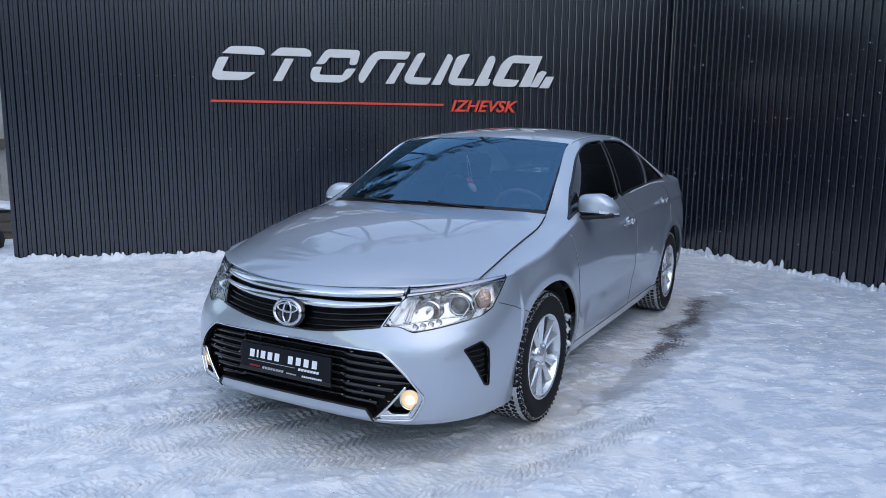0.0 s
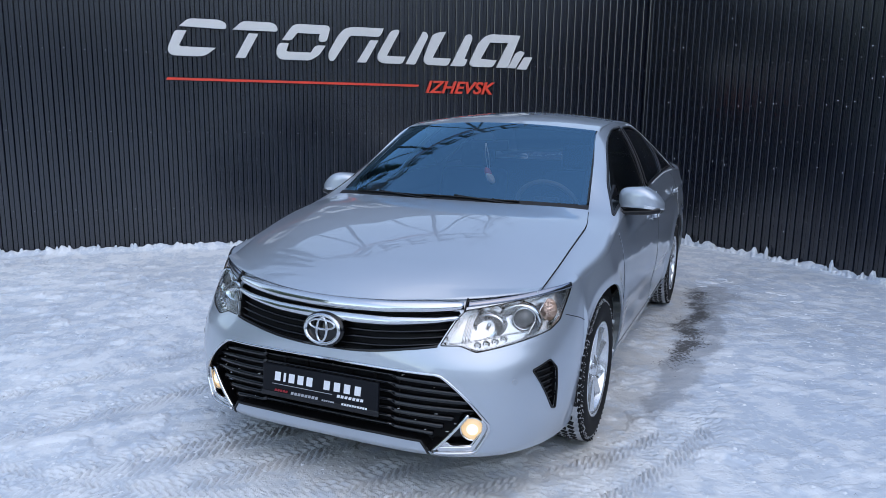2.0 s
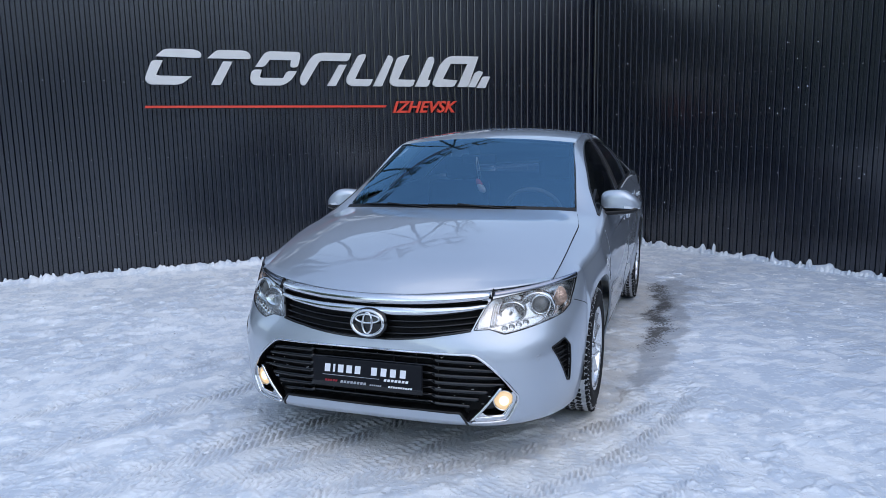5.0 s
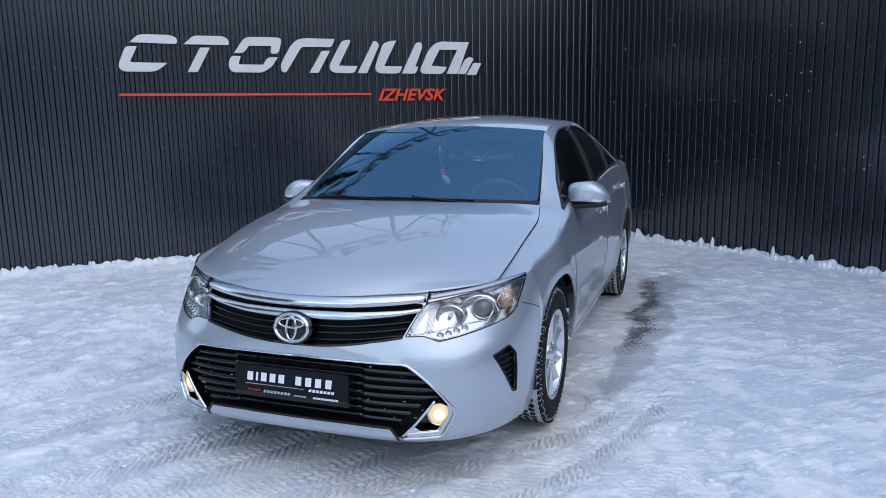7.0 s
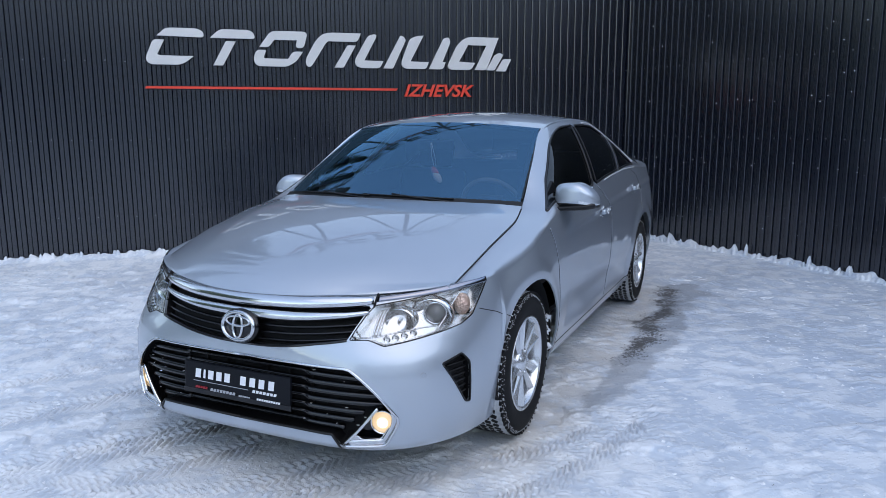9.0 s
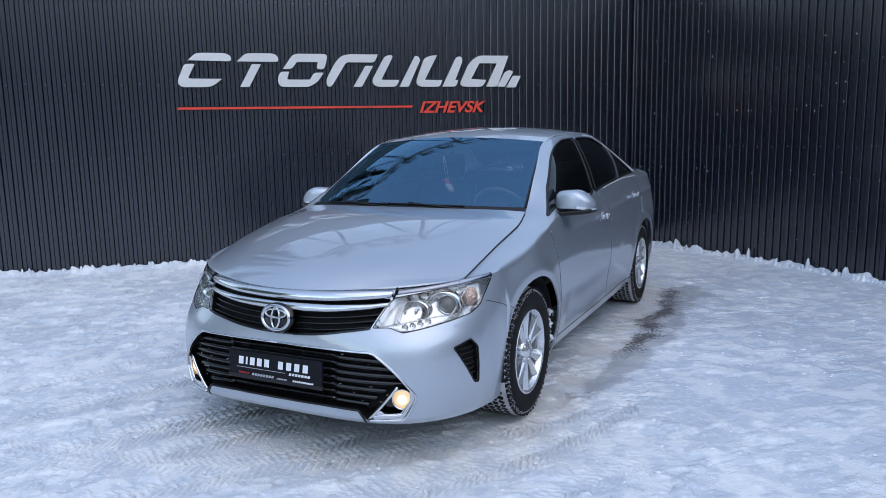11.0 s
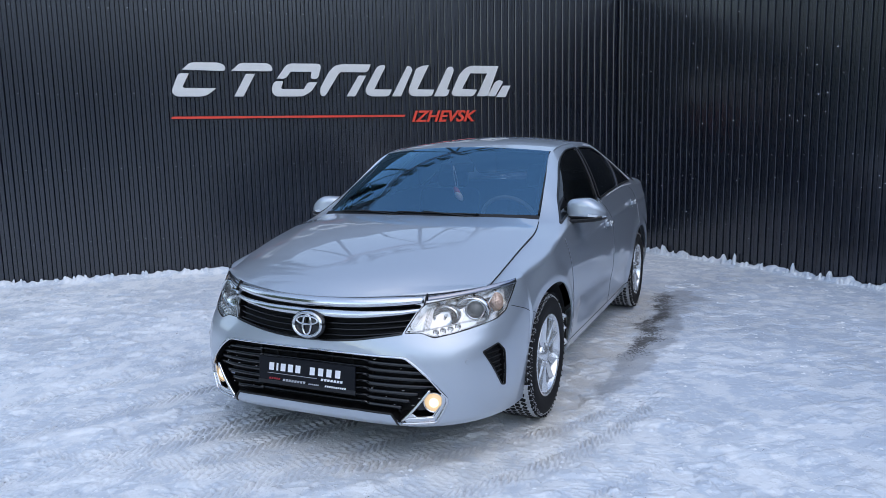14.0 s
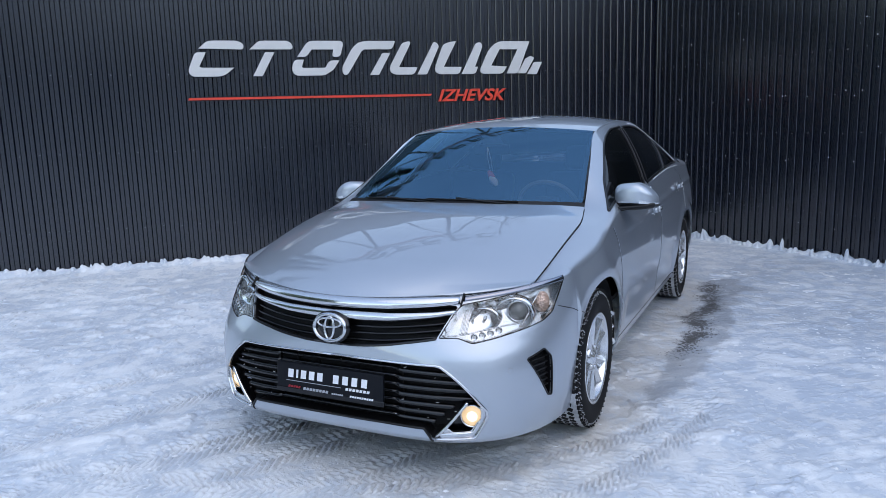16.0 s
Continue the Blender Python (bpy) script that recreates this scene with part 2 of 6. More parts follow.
# tyre tracks with arrow tread, run over one another before the car's nose
tracks, groove = np.zeros_like(GX), np.zeros_like(GX)
for x0, y0, slope, bend, wide in ((-0.94, 4.86, 0.50, 0.05, 0.10), (-0.6, 4.45, 0.42, 0.03, 0.10), (-0.63, 3.44, 0.20, 0.08, 0.11), (-0.28, 3.80, 0.36, 0.04, 0.11), (-0.8, 3.05, 0.12, 0.10, 0.11), (0.0, 2.75, 0.05, 0.14, 0.12), (0.5, 3.22, -0.12, 0.20, 0.11), (0.9, 2.85, 0.20, 0.22, 0.12), (-1.3, 4.1, 0.42, 0.05, 0.11), (-1.5, 3.45, 0.30, 0.05, 0.11), (0.2, 2.35, 0.08, 0.12, 0.11)):
    along = GX - x0
    off = GY - (y0 + slope * along + bend * along**2)
    inside_band = np.clip(1.25 - np.abs(off) / wide, 0, 1) * np.clip((1.7 - np.abs(along)) / 0.5, 0, 1)
    worn = np.clip(1.05 + value_noise(GX * 3 + x0 * 7, GY * 3, 11), 0, 1)
    row = np.floor((off + 1.0) / 0.048)
    across = (off + 1.0) / 0.048 - row - 0.5
    lean = np.where(off > 0, 1.0, -1.0)
    tread = np.sin((along + lean * across * 0.036 + 0.021 * (row % 2)) * 2 * math.pi / 0.037) * np.clip((0.44 - np.abs(across)) / 0.10, -0.6, 1)
    tracks = np.where(inside_band > 0, tracks * (1 - inside_band) + inside_band * worn * (0.0100 * np.clip(tread * 2.2, -1, 1) * np.clip(0.75 + 0.9 * value_noise(GX * 13, GY * 13 + x0, 61), 0.1, 1.2) - 0.006), tracks)
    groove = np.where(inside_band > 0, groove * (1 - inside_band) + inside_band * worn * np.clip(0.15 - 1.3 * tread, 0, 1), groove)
    rough = rough * (1 - 0.75 * np.clip(inside_band * worn, 0, 1))
cx_, cy_ = car_frame(GX, GY)
rut = np.exp(-((cy_ - 1.02) / 0.16) ** 2) * np.clip((0.2 - cx_) / 0.8, 0, 1) * np.clip((cx_ + 4.2) / 0.6, 0, 1)
# loose teeth of snow left against the ribs at the foot of the walls
tooth = value_noise(GX * 17.4, GX * 0 + 2, 21)
to_back = np.exp(-((GY - (WALL_Y - 0.035)) / 0.045) ** 2) * (GX < CORNER_X)
to_right_d = (GX - CORNER_X) * 0.979 + (GY - WALL_Y) * 0.205
run = (GX - CORNER_X) * 0.205 - (GY - WALL_Y) * 0.979
to_right = np.exp(-((to_right_d + 0.04) / 0.05) ** 2) * (GY < WALL_Y)
drift = to_back * (0.035 + 0.03 * np.clip(tooth, -0.4, 1)) + to_right * (0.03 + 0.035 * np.clip(value_noise(run * 16, run * 0 + 5, 22), -0.4, 1) + 0.05 * np.clip(value_noise(run * 7, run * 0 + 8, 23) - 0.45, 0, 1))
soft = 1 - 0.65 * np.exp(-((cx_ - 0.75) / 0.5) ** 2 - (cy_ / 0.9) ** 2)
GZ = snow_height(GX, GY) + near * (rough * soft * (1 - 0.35 * smooth01((GX - 1.8) / 1.4)) + tracks - 0.020 * rut + drift)
nx_, ny_ = GX.shape
idx = np.arange(nx_ * ny_).reshape(nx_, ny_)
gf = np.stack([idx[:-1, :-1], idx[1:, :-1], idx[1:, 1:], idx[:-1, 1:]], -1).reshape(-1, 4)


def snow_material():
    m = mat("packed snow", (0.8, 0.82, 0.85), 0.6, Specular_IOR_Level=0.35)
    t, link = m.node_tree, m.node_tree.links.new
    b = t.nodes["Principled BSDF"]
    tc = t.nodes.new("ShaderNodeTexCoord")

    def noise_at(scale, detail=4.0, rough=0.6):
        n = node(m, "ShaderNodeTexNoise", Scale=scale, Detail=detail, Roughness=rough)
        link(tc.outputs["Object"], n.inputs["Vector"])
        return n.outputs["Fac"]

    def math_(op, a, b_, clamp=False):
        n = t.nodes.new("ShaderNodeMath")
        n.operation, n.use_clamp = op, clamp
        for i, v in enumerate((a, b_)):
            if hasattr(v, "links"):
                link(v, n.inputs[i])
            else:
                n.inputs[i].default_value = v
        return n.outputs[0]

    def step(v, lo, hi):
        n = t.nodes.new("ShaderNodeMapRange")
        n.interpolation_type = "SMOOTHSTEP"
        n.inputs["From Min"].default_value, n.inputs["From Max"].default_value = lo, hi
        link(v, n.inputs["Value"])
        return n.outputs[0]

    def blend(f, a, c):
        n = t.nodes.new("ShaderNodeMix")
        n.data_type = "RGBA"
        link(f, n.inputs["Factor"])
        for i, v in ((6, a), (7, c)):
            if isinstance(v, tuple):
                n.inputs[i].default_value = (*v, 1)
            else:
                link(v, n.inputs[i])
        return n.outputs[2]

    def patch_of(x, y, sx, sy, turn, lo=0.0, hi=1.0):
        """A worn or dirty patch: an oval on the ground, its rim broken up by noise."""
        mp = t.nodes.new("ShaderNodeMapping")
        mp.vector_type = "TEXTURE"
        mp.inputs["Location"].default_value = (x, y, 0)
        mp.inputs["Rotation"].default_value = (0, 0, radians(turn))
        mp.inputs["Scale"].default_value = (sx, sy, 1)
        link(tc.outputs["Object"], mp.inputs["Vector"])
        g = t.nodes.new("ShaderNodeTexGradient")
        g.gradient_type = "SPHERICAL"
        link(mp.outputs[0], g.inputs[0])
        return g.outputs["Fac"]

    ice = step(noise_at(0.9, 6.0), 0.40, 0.58)
    grain = step(noise_at(9.0, 6.0, 0.7), 0.35, 0.65)
    islands = step(math_("ADD", math_("MULTIPLY", noise_at(5.5, 3.5, 0.55), 0.8), math_("MULTIPLY", noise_at(1.1, 3.0), 0.2)), 0.46, 0.56)
    flakes = step(noise_at(30.0, 2.5, 0.55), 0.50, 0.66)
    loose = math_("MAXIMUM", islands, math_("MULTIPLY", flakes, 0.75))
    col = blend(grain, (0.525, 0.590, 0.660), (0.635, 0.685, 0.730))
    col = blend(math_("MULTIPLY", ice, 0.4), col, (0.50, 0.58, 0.68))
    col = blend(math_("MULTIPLY", loose, 0.62), col, (0.84, 0.86, 0.87))
    broken = noise_at(5.0, 6.0, 0.7)
    fine = noise_at(24.0, 5.0, 0.7)
    hair = noise_at(46.0, 5.0, 0.75)
    def worn(key):
        n = t.nodes.new("ShaderNodeAttribute")
        n.attribute_name = key
        return n.outputs["Fac"]

    col = blend(math_("MULTIPLY", worn("glaze"), math_("SUBTRACT", 0.80, math_("MULTIPLY", loose, 0.45))), col, (0.445, 0.525, 0.625))
    # darker grey in the hollows of the tread prints brings out their pattern
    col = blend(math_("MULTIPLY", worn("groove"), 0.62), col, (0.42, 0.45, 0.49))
    slush = math_("MULTIPLY", worn("slush"), step(broken, 0.28, 0.60))
    col = blend(math_("MULTIPLY", slush, 0.62), col, (0.50, 0.475, 0.44))
    wet = step(math_("ADD", worn("wet"), math_("MULTIPLY", math_("ADD", math_("ADD", broken, math_("MULTIPLY", fine, 0.6)), -0.8), 1.3)), 0.40, 0.80)
    col = blend(math_("MULTIPLY", wet, 0.60), col, (0.25, 0.27, 0.30))
    bare = step(math_("ADD", worn("bare"), math_("MULTIPLY", math_("ADD", math_("ADD", hair, math_("MULTIPLY", broken, 0.7)), -0.88), 3.4)), 0.62, 0.78)
    col = blend(math_("MULTIPLY", bare, 0.9), col, (0.06, 0.058, 0.056))
    under = math_("MULTIPLY", step(patch_of(0.82, 3.72, 1.45, 1.15, -42), 0.05, 0.55), step(math_("ADD", broken, math_("MULTIPLY", fine, 0.35)), 0.40, 0.76))
    col = blend(math_("MULTIPLY", under, 0.42), col, (0.62, 0.585, 0.53))
    link(col, b.inputs["Base Color"])
    rr = t.nodes.new("ShaderNodeMapRange")
    rr.inputs["To Min"].default_value, rr.inputs["To Max"].default_value = 0.62, 0.28
    link(ice, rr.inputs["Value"])
    link(rr.outputs[0], b.inputs["Roughness"])
    h = math_("ADD", math_("MULTIPLY", noise_at(38.0, 3.0, 0.5), 0.36), math_("MULTIPLY", noise_at(140.0, 3.0), 0.14))
    h = math_("ADD", h, math_("ADD", math_("MULTIPLY", islands, 0.30), math_("MULTIPLY", flakes, 0.30)))
    bp = node(m, "ShaderNodeBump", Strength=1.0, Distance=0.0055)
    link(h, bp.inputs["Height"])
    link(bp.outputs[0], b.inputs["Normal"])
    return m


SNOW = snow_material()
ground = link_part("ground", mesh_of("ground", np.stack([GX.ravel(), GY.ravel(), GZ.ravel()], 1), gf.tolist(), SNOW))
# where the departing wheels have worn the snow down: a lane beside the car, its bare track and the wet ice outside it
lane = np.polyfit((5.92, 5.43, 4.85, 4.22, 3.85, 3.51), (3.98, 3.63, 3.09, 2.56, 2.18, 1.89), 2)
off = (GX - np.polyval(lane, GY)) * 0.75
ragged = 0.05 * value_noise(GX * 2.2, GY * 2.2, 71) + 0.03 * value_noise(GX * 7, GY * 7, 72)
bare = np.exp(-((off + ragged) / 0.115) ** 2) * smooth01((GY - 3.95) / 0.6) * smooth01((6.15 - GY) / 0.4)
wet = smooth01((off + ragged + 0.16) / 0.14) * smooth01((0.42 - 0.10 * np.abs(GY - 5.0) - off + 2 * ragged) / 0.26) * smooth01((GY - 3.15) / 0.7) * smooth01((6.3 - GY) / 0.5)
slush = smooth01((0.06 - off + ragged) / 0.16) * smooth01((cy_ - 0.70) / 0.2) * smooth01((cx_ + 3.7) / 0.5) * smooth01((0.75 - cx_) / 0.9)
glaze = smooth01((GX - 1.6 + 0.6 * value_noise(GX * 0.8, GY * 0.8, 73)) / 1.6) * smooth01((7.4 - GY) / 2.0)
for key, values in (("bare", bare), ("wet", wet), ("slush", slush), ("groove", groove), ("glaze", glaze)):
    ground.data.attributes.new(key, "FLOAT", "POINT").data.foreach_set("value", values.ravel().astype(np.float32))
tagged(ground, "trampled packed snow with ice and dirty tyre tracks", "snow ground", kind="structure")


# crumbs of loose snow scattered over the packed ground
rg = np.random.default_rng(77)
count = 9000
px = rg.uniform(-3.4, 5.9, count)
py = rg.uniform(2.0, 8.4, count)
clump = value_noise(px * 1.6, py * 1.6, 51) + 0.6 * value_noise(px * 5, py * 5, 52) + rg.uniform(-0.5, 0.5, count)
ccx, ccy = car_frame(px, py)
clear_of_path = np.exp(-((ccy - 1.05) / 0.35) ** 2) * (ccx < 0.3) * (ccx > -4)
right_of = (px - CORNER_X) * 0.979 + (py - WALL_Y) * 0.205 < -0.06
ok = (clump > 0.05) & right_of & (rg.random(count) > clear_of_path * 0.8) & ~((ccx > -3.4) & (ccx < 0.75) & (np.abs(ccy) < 0.75))
px, py = px[ok], py[ok]
ix = np.clip(np.searchsorted(gx, px), 0, len(gx) - 1)
iy = np.clip(np.searchsorted(gy, py), 0, len(gy) - 1)
pz = GZ[ix, iy]
size = np.clip(0.0055 * np.exp(rg.normal(0, 0.5, len(px))), 0.003, 0.012)
unit = np.array([(1, 0, 0.1), (0.45, 0.9, 0), (-0.55, 0.8, 0.1), (-1, -0.1, 0), (-0.4, -0.85, 0.1), (0.6, -0.75, 0), (0.25, 0.15, 0.75), (-0.35, 0.05, 0.6)])
low_faces = np.array([(0, 1, 6), (1, 2, 6), (2, 7, 6), (2, 3, 7), (3, 4, 7), (4, 5, 6), (5, 0, 6), (4, 6, 7)])
turn = rg.uniform(0, 2 * math.pi, len(px))
jig = unit[None] * rg.uniform(0.65, 1.25, (len(px), 8, 1)) * size[:, None, None]
cv = np.stack([px[:, None] + jig[:, :, 0] * np.cos(turn)[:, None] * 1.3 - jig[:, :, 1] * np.sin(turn)[:, None], py[:, None] + jig[:, :, 0] * np.sin(turn)[:, None] * 1.3 + jig[:, :, 1] * np.cos(turn)[:, None], pz[:, None] - 0.001 + 0.7 * jig[:, :, 2]], -1)
cf = low_faces[None] + 8 * np.arange(len(px))[:, None, None]
crumbs = link_part("snow_crumbs", mesh_of("snow_crumbs", cv.reshape(-1, 3), cf.reshape(-1, 3).tolist(), RIME, False))
tagged(crumbs, "loose white crumbs of snow lying on the packed snow", "snow", kind="stuff")

# flat broken slabs of snow, a hand wide, kicked about on the ice
count = 1500
px, py = rg.uniform(-3.3, 5.8, count), rg.uniform(1.9, 8.2, count)
ccx, ccy = car_frame(px, py)
heap = value_noise(px * 0.9 + 3, py * 0.9, 53) + 0.7 * value_noise(px * 3, py * 3, 54)
ok = (heap + rg.uniform(-0.3, 0.3, count) > 0.28) & ((px - CORNER_X) * 0.979 + (py - WALL_Y) * 0.205 < -0.1) & ~((ccx > -3.6) & (ccx < 1.6) & (np.abs(ccy) < 1.35))
px, py = px[ok], py[ok]
pz = GZ[np.clip(np.searchsorted(gx, px), 0, len(gx) - 1), np.clip(np.searchsorted(gy, py), 0, len(gy) - 1)]
k_, n_ = len(px), 11
size = np.clip(0.024 * np.exp(rg.normal(0, 0.55, k_)), 0.010, 0.075)
wob = rg.uniform(0.6, 1.2, (k_, n_))
ang = 2 * math.pi * np.arange(n_) / n_
turn = rg.uniform(0, 2 * math.pi, k_)
layers = []
for share, rise in ((1.25, -0.9), (1.0, 0.25), (0.72, 0.5), (0.2, 0.58)):
    lx, ly = np.cos(ang)[None] * wob * share * 1.4, np.sin(ang)[None] * wob * share * 0.8
    layers.append(np.stack([px[:, None] + size[:, None] * (lx * np.cos(turn)[:, None] - ly * np.sin(turn)[:, None]), py[:, None] + size[:, None] * (lx * np.sin(turn)[:, None] + ly * np.cos(turn)[:, None]), pz[:, None] + size[:, None] * 0.34 * (rise - 0.22 + 0.06 * rg.normal(0, 1, (k_, n_)) * (rise > 0))], -1))
cv = np.stack(layers, 1).reshape(-1, 3)
base = np.arange(k_) * 4 * n_
cf = [(int(b + l * n_ + j), int(b + l * n_ + (j + 1) % n_), int(b + (l + 1) * n_ + (j + 1) % n_), int(b + (l + 1) * n_ + j)) for b in base for l in range(3) for j in range(n_)]
cf += [tuple(int(b + 3 * n_ + j) for j in range(n_)) for b in base]
slabs = link_part("snow_slabs", mesh_of("snow_slabs", cv, cf, SNOW))
tagged(slabs, "flat broken slabs of trodden snow scattered about", "snow", kind="stuff")

# ragged teeth of snow left at the foot of the fence by the shovel
rt = random.Random(41)
verts, faces = [], []


def tooth_at(x, y, wide, high):
    """A small leaning lump with a broken top."""
    base, n = len(verts), 7
    lean = rt.uniform(-0.25, 0.25)
    for k, (share, rise) in enumerate(((1.15, -0.03), (1.0, 0.3), (0.72, 0.72), (0.3, 1.0))):
        for j in range(n):
            a = 2 * math.pi * j / n
            q = share * rt.uniform(0.75, 1.15)
            verts.append((x + wide * q * math.cos(a) + lean * high * rise, y + wide * 0.8 * q * math.sin(a), float(snow_height(x, y)) + high * rise * rt.uniform(0.9, 1.08)))
    for k in range(3):
        for j in range(n):
            p, q = base + k * n + j, base + k * n + (j + 1) % n
            faces.append((p, q, q + n, p + n))
    faces.append(tuple(base + 3 * n + j for j in range(n)))


for i in range(150):
    tooth_at(-2.6 + i * 0.0515 + rt.uniform(-0.02, 0.02), WALL_Y - rt.uniform(0.02, 0.05), rt.uniform(0.018, 0.042), 0.030 + 0.045 * rt.random() ** 2)
for i in range(190):
    u = 0.05 + i * 0.043 + rt.uniform(-0.015, 0.015)
    tall = 0.03 + 0.07 * rt.random() if rt.random() < 0.12 else 0.0
    tooth_at(CORNER_X - 0.03 + 0.205 * u - 0.04 * rt.uniform(0.8, 1.6), WALL_Y - 0.03 - 0.979 * u, rt.uniform(0.018, 0.042), 0.032 + 0.04 * rt.random() ** 2 + tall)
teeth = link_part("snow_teeth", mesh_of("snow_teeth", verts, faces, SNOW))
tagged(teeth, "ragged teeth of loose snow along the foot of the fence", "snow", kind="stuff")

# ---- walls ----
PITCH, RIBS = 0.0935, 12


def sheet_mesh(width, height):
    """One trapezoid-profiled steel sheet, face towards -y."""
    prof, x = [], 0.0
    while x < width - 1e-6:
        for dx, d in ((0.0, 0.0), (0.036, 0.0), (0.0400, 0.0040), (0.0470, 0.0180), (0.0810, 0.0180), (0.0862, 0.0066)):
            prof.append((x + dx, d))
        x += PITCH
    prof.append((x, 0.0))
    verts = [(px, py, z) for z in (0.0, height) for px, py in prof] + [(px, py + 0.0008, z) for z in (0.0, height) for px, py in prof]
    n = len(prof)
    faces = [(i, i + 1, n + i + 1, n + i) for i in range(n - 1)] + [(3 * n + i, 3 * n + i + 1, 2 * n + i + 1, 2 * n + i) for i in range(n - 1)]
    return mesh_of("sheet", verts, faces, SHEET, smooth=False)


def wall(name, origin, direction, count, label):
    d = Vector((*direction, 0)).normalized()
    m = Matrix((( d.x, -d.y, 0, origin[0]), (d.y, d.x, 0, origin[1]), (0, 0, 1, 0), (0, 0, 0, 1)))
    w = new(name)
    w.matrix_world = m
    tagged(w, label, "metal fence", kind="structure")
    me = sheet_mesh(PITCH * RIBS, TOP + 0.15)
    for i in range(count):
        s = link_part("sheet", me, w)
        s.location = (i * PITCH * RIBS, 0.0015 * (i % 2), -0.15)
    back = box(bmesh.new(), (count * PITCH * RIBS, 0.06, TOP + 0.1), pose(count * PITCH * RIBS / 2, 0.055, TOP / 2 - 0.06))
    part("backing", back, LINER, w)
    bm = bmesh.new()
    for zr in (0.45, 1.25, 2.05, 2.95):
        for i in range(count * RIBS // 2):
            bmesh.ops.create_cone(bm, cap_ends=True, segments=6, radius1=0.006, radius2=0.004, depth=0.006, matrix=pose((i * 2 + 0.76) * PITCH, 0.0165, zr + 0.006 * math.sin(i * 2.3), 90))
    tagged(part("screws", bm, SCREW, w, "row of pale galvanised screw heads"), kind="stuff")
    cap = box(bmesh.new(), (count * PITCH * RIBS, 0.1, 0.012), pose(count * PITCH * RIBS / 2, 0.035, TOP + 0.012), 0.004)
    part("cap", cap, SHEET, w)
    return w


wall_back = wall("wall_back", (-2.605, WALL_Y), (1, 0), 7, "dark grey corrugated steel fence wall with vertical ribs")
# far sheets lie out of view, added to darken the bumper's reflections
wall_right = wall("wall_right", (CORNER_X - 0.03, WALL_Y - 0.03), (RIGHT_DIR[0], RIGHT_DIR[1]), 20, "dark grey corrugated steel fence wall in the shade")

# snow flecks blown on to the shaded wall
bm = bmesh.new()
rf = random.Random(17)
for i in range(150):
    u = rf.uniform(0.1, 8.0)
    z = rf.choice((0.32, 0.95, 0.98, 1.62, 2.28)) + rf.gauss(0, 0.02) if rf.random() < 0.55 else rf.uniform(0.15, 3.1)
    k = rf.uniform(0.002, 0.0055)
    bmesh.ops.create_icosphere(bm, subdivisions=1, radius=1, matrix=pose(u, 0.0, z) @ Matrix.Diagonal((k, 0.003, k * rf.uniform(0.7, 1.4), 1)))
tagged(part("snow_flecks", bm, RIME, wall_right, "specks of blown snow"), kind="stuff")

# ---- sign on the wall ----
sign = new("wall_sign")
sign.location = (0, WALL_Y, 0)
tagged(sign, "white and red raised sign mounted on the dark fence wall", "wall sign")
FACE = Matrix.Translation((0, -0.005, 0))


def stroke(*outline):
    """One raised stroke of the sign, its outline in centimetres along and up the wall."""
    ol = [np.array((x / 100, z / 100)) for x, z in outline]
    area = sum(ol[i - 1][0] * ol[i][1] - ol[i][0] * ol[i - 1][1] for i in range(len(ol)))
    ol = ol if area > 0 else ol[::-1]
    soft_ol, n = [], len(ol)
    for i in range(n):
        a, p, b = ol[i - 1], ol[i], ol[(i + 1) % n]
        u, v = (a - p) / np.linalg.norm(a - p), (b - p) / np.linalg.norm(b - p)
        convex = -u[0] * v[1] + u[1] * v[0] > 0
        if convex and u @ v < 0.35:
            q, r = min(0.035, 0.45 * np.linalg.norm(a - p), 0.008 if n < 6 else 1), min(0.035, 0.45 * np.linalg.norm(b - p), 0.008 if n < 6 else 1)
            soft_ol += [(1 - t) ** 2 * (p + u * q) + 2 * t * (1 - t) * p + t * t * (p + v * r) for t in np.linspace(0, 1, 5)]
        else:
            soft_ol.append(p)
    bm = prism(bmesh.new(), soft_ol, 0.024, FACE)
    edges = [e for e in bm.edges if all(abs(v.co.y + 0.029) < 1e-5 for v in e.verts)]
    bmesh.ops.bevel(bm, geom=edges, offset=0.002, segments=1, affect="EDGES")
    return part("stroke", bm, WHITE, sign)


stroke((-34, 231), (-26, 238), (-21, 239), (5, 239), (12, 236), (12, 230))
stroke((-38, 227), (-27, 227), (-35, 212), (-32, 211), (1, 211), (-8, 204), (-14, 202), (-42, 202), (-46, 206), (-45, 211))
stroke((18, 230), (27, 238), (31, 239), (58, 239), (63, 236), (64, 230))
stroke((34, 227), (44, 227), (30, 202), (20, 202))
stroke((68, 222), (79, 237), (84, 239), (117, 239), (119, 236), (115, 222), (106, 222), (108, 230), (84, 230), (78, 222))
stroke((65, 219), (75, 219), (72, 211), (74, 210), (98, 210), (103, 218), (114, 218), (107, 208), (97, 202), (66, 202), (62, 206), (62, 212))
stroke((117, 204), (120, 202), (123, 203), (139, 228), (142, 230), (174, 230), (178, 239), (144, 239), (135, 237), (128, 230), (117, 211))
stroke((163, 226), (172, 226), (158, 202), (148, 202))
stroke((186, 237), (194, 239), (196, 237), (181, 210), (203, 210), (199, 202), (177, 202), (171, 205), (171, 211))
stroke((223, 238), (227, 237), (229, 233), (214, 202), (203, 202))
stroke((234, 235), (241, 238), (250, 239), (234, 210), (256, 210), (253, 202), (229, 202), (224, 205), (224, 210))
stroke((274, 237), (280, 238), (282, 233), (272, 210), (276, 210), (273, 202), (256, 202))
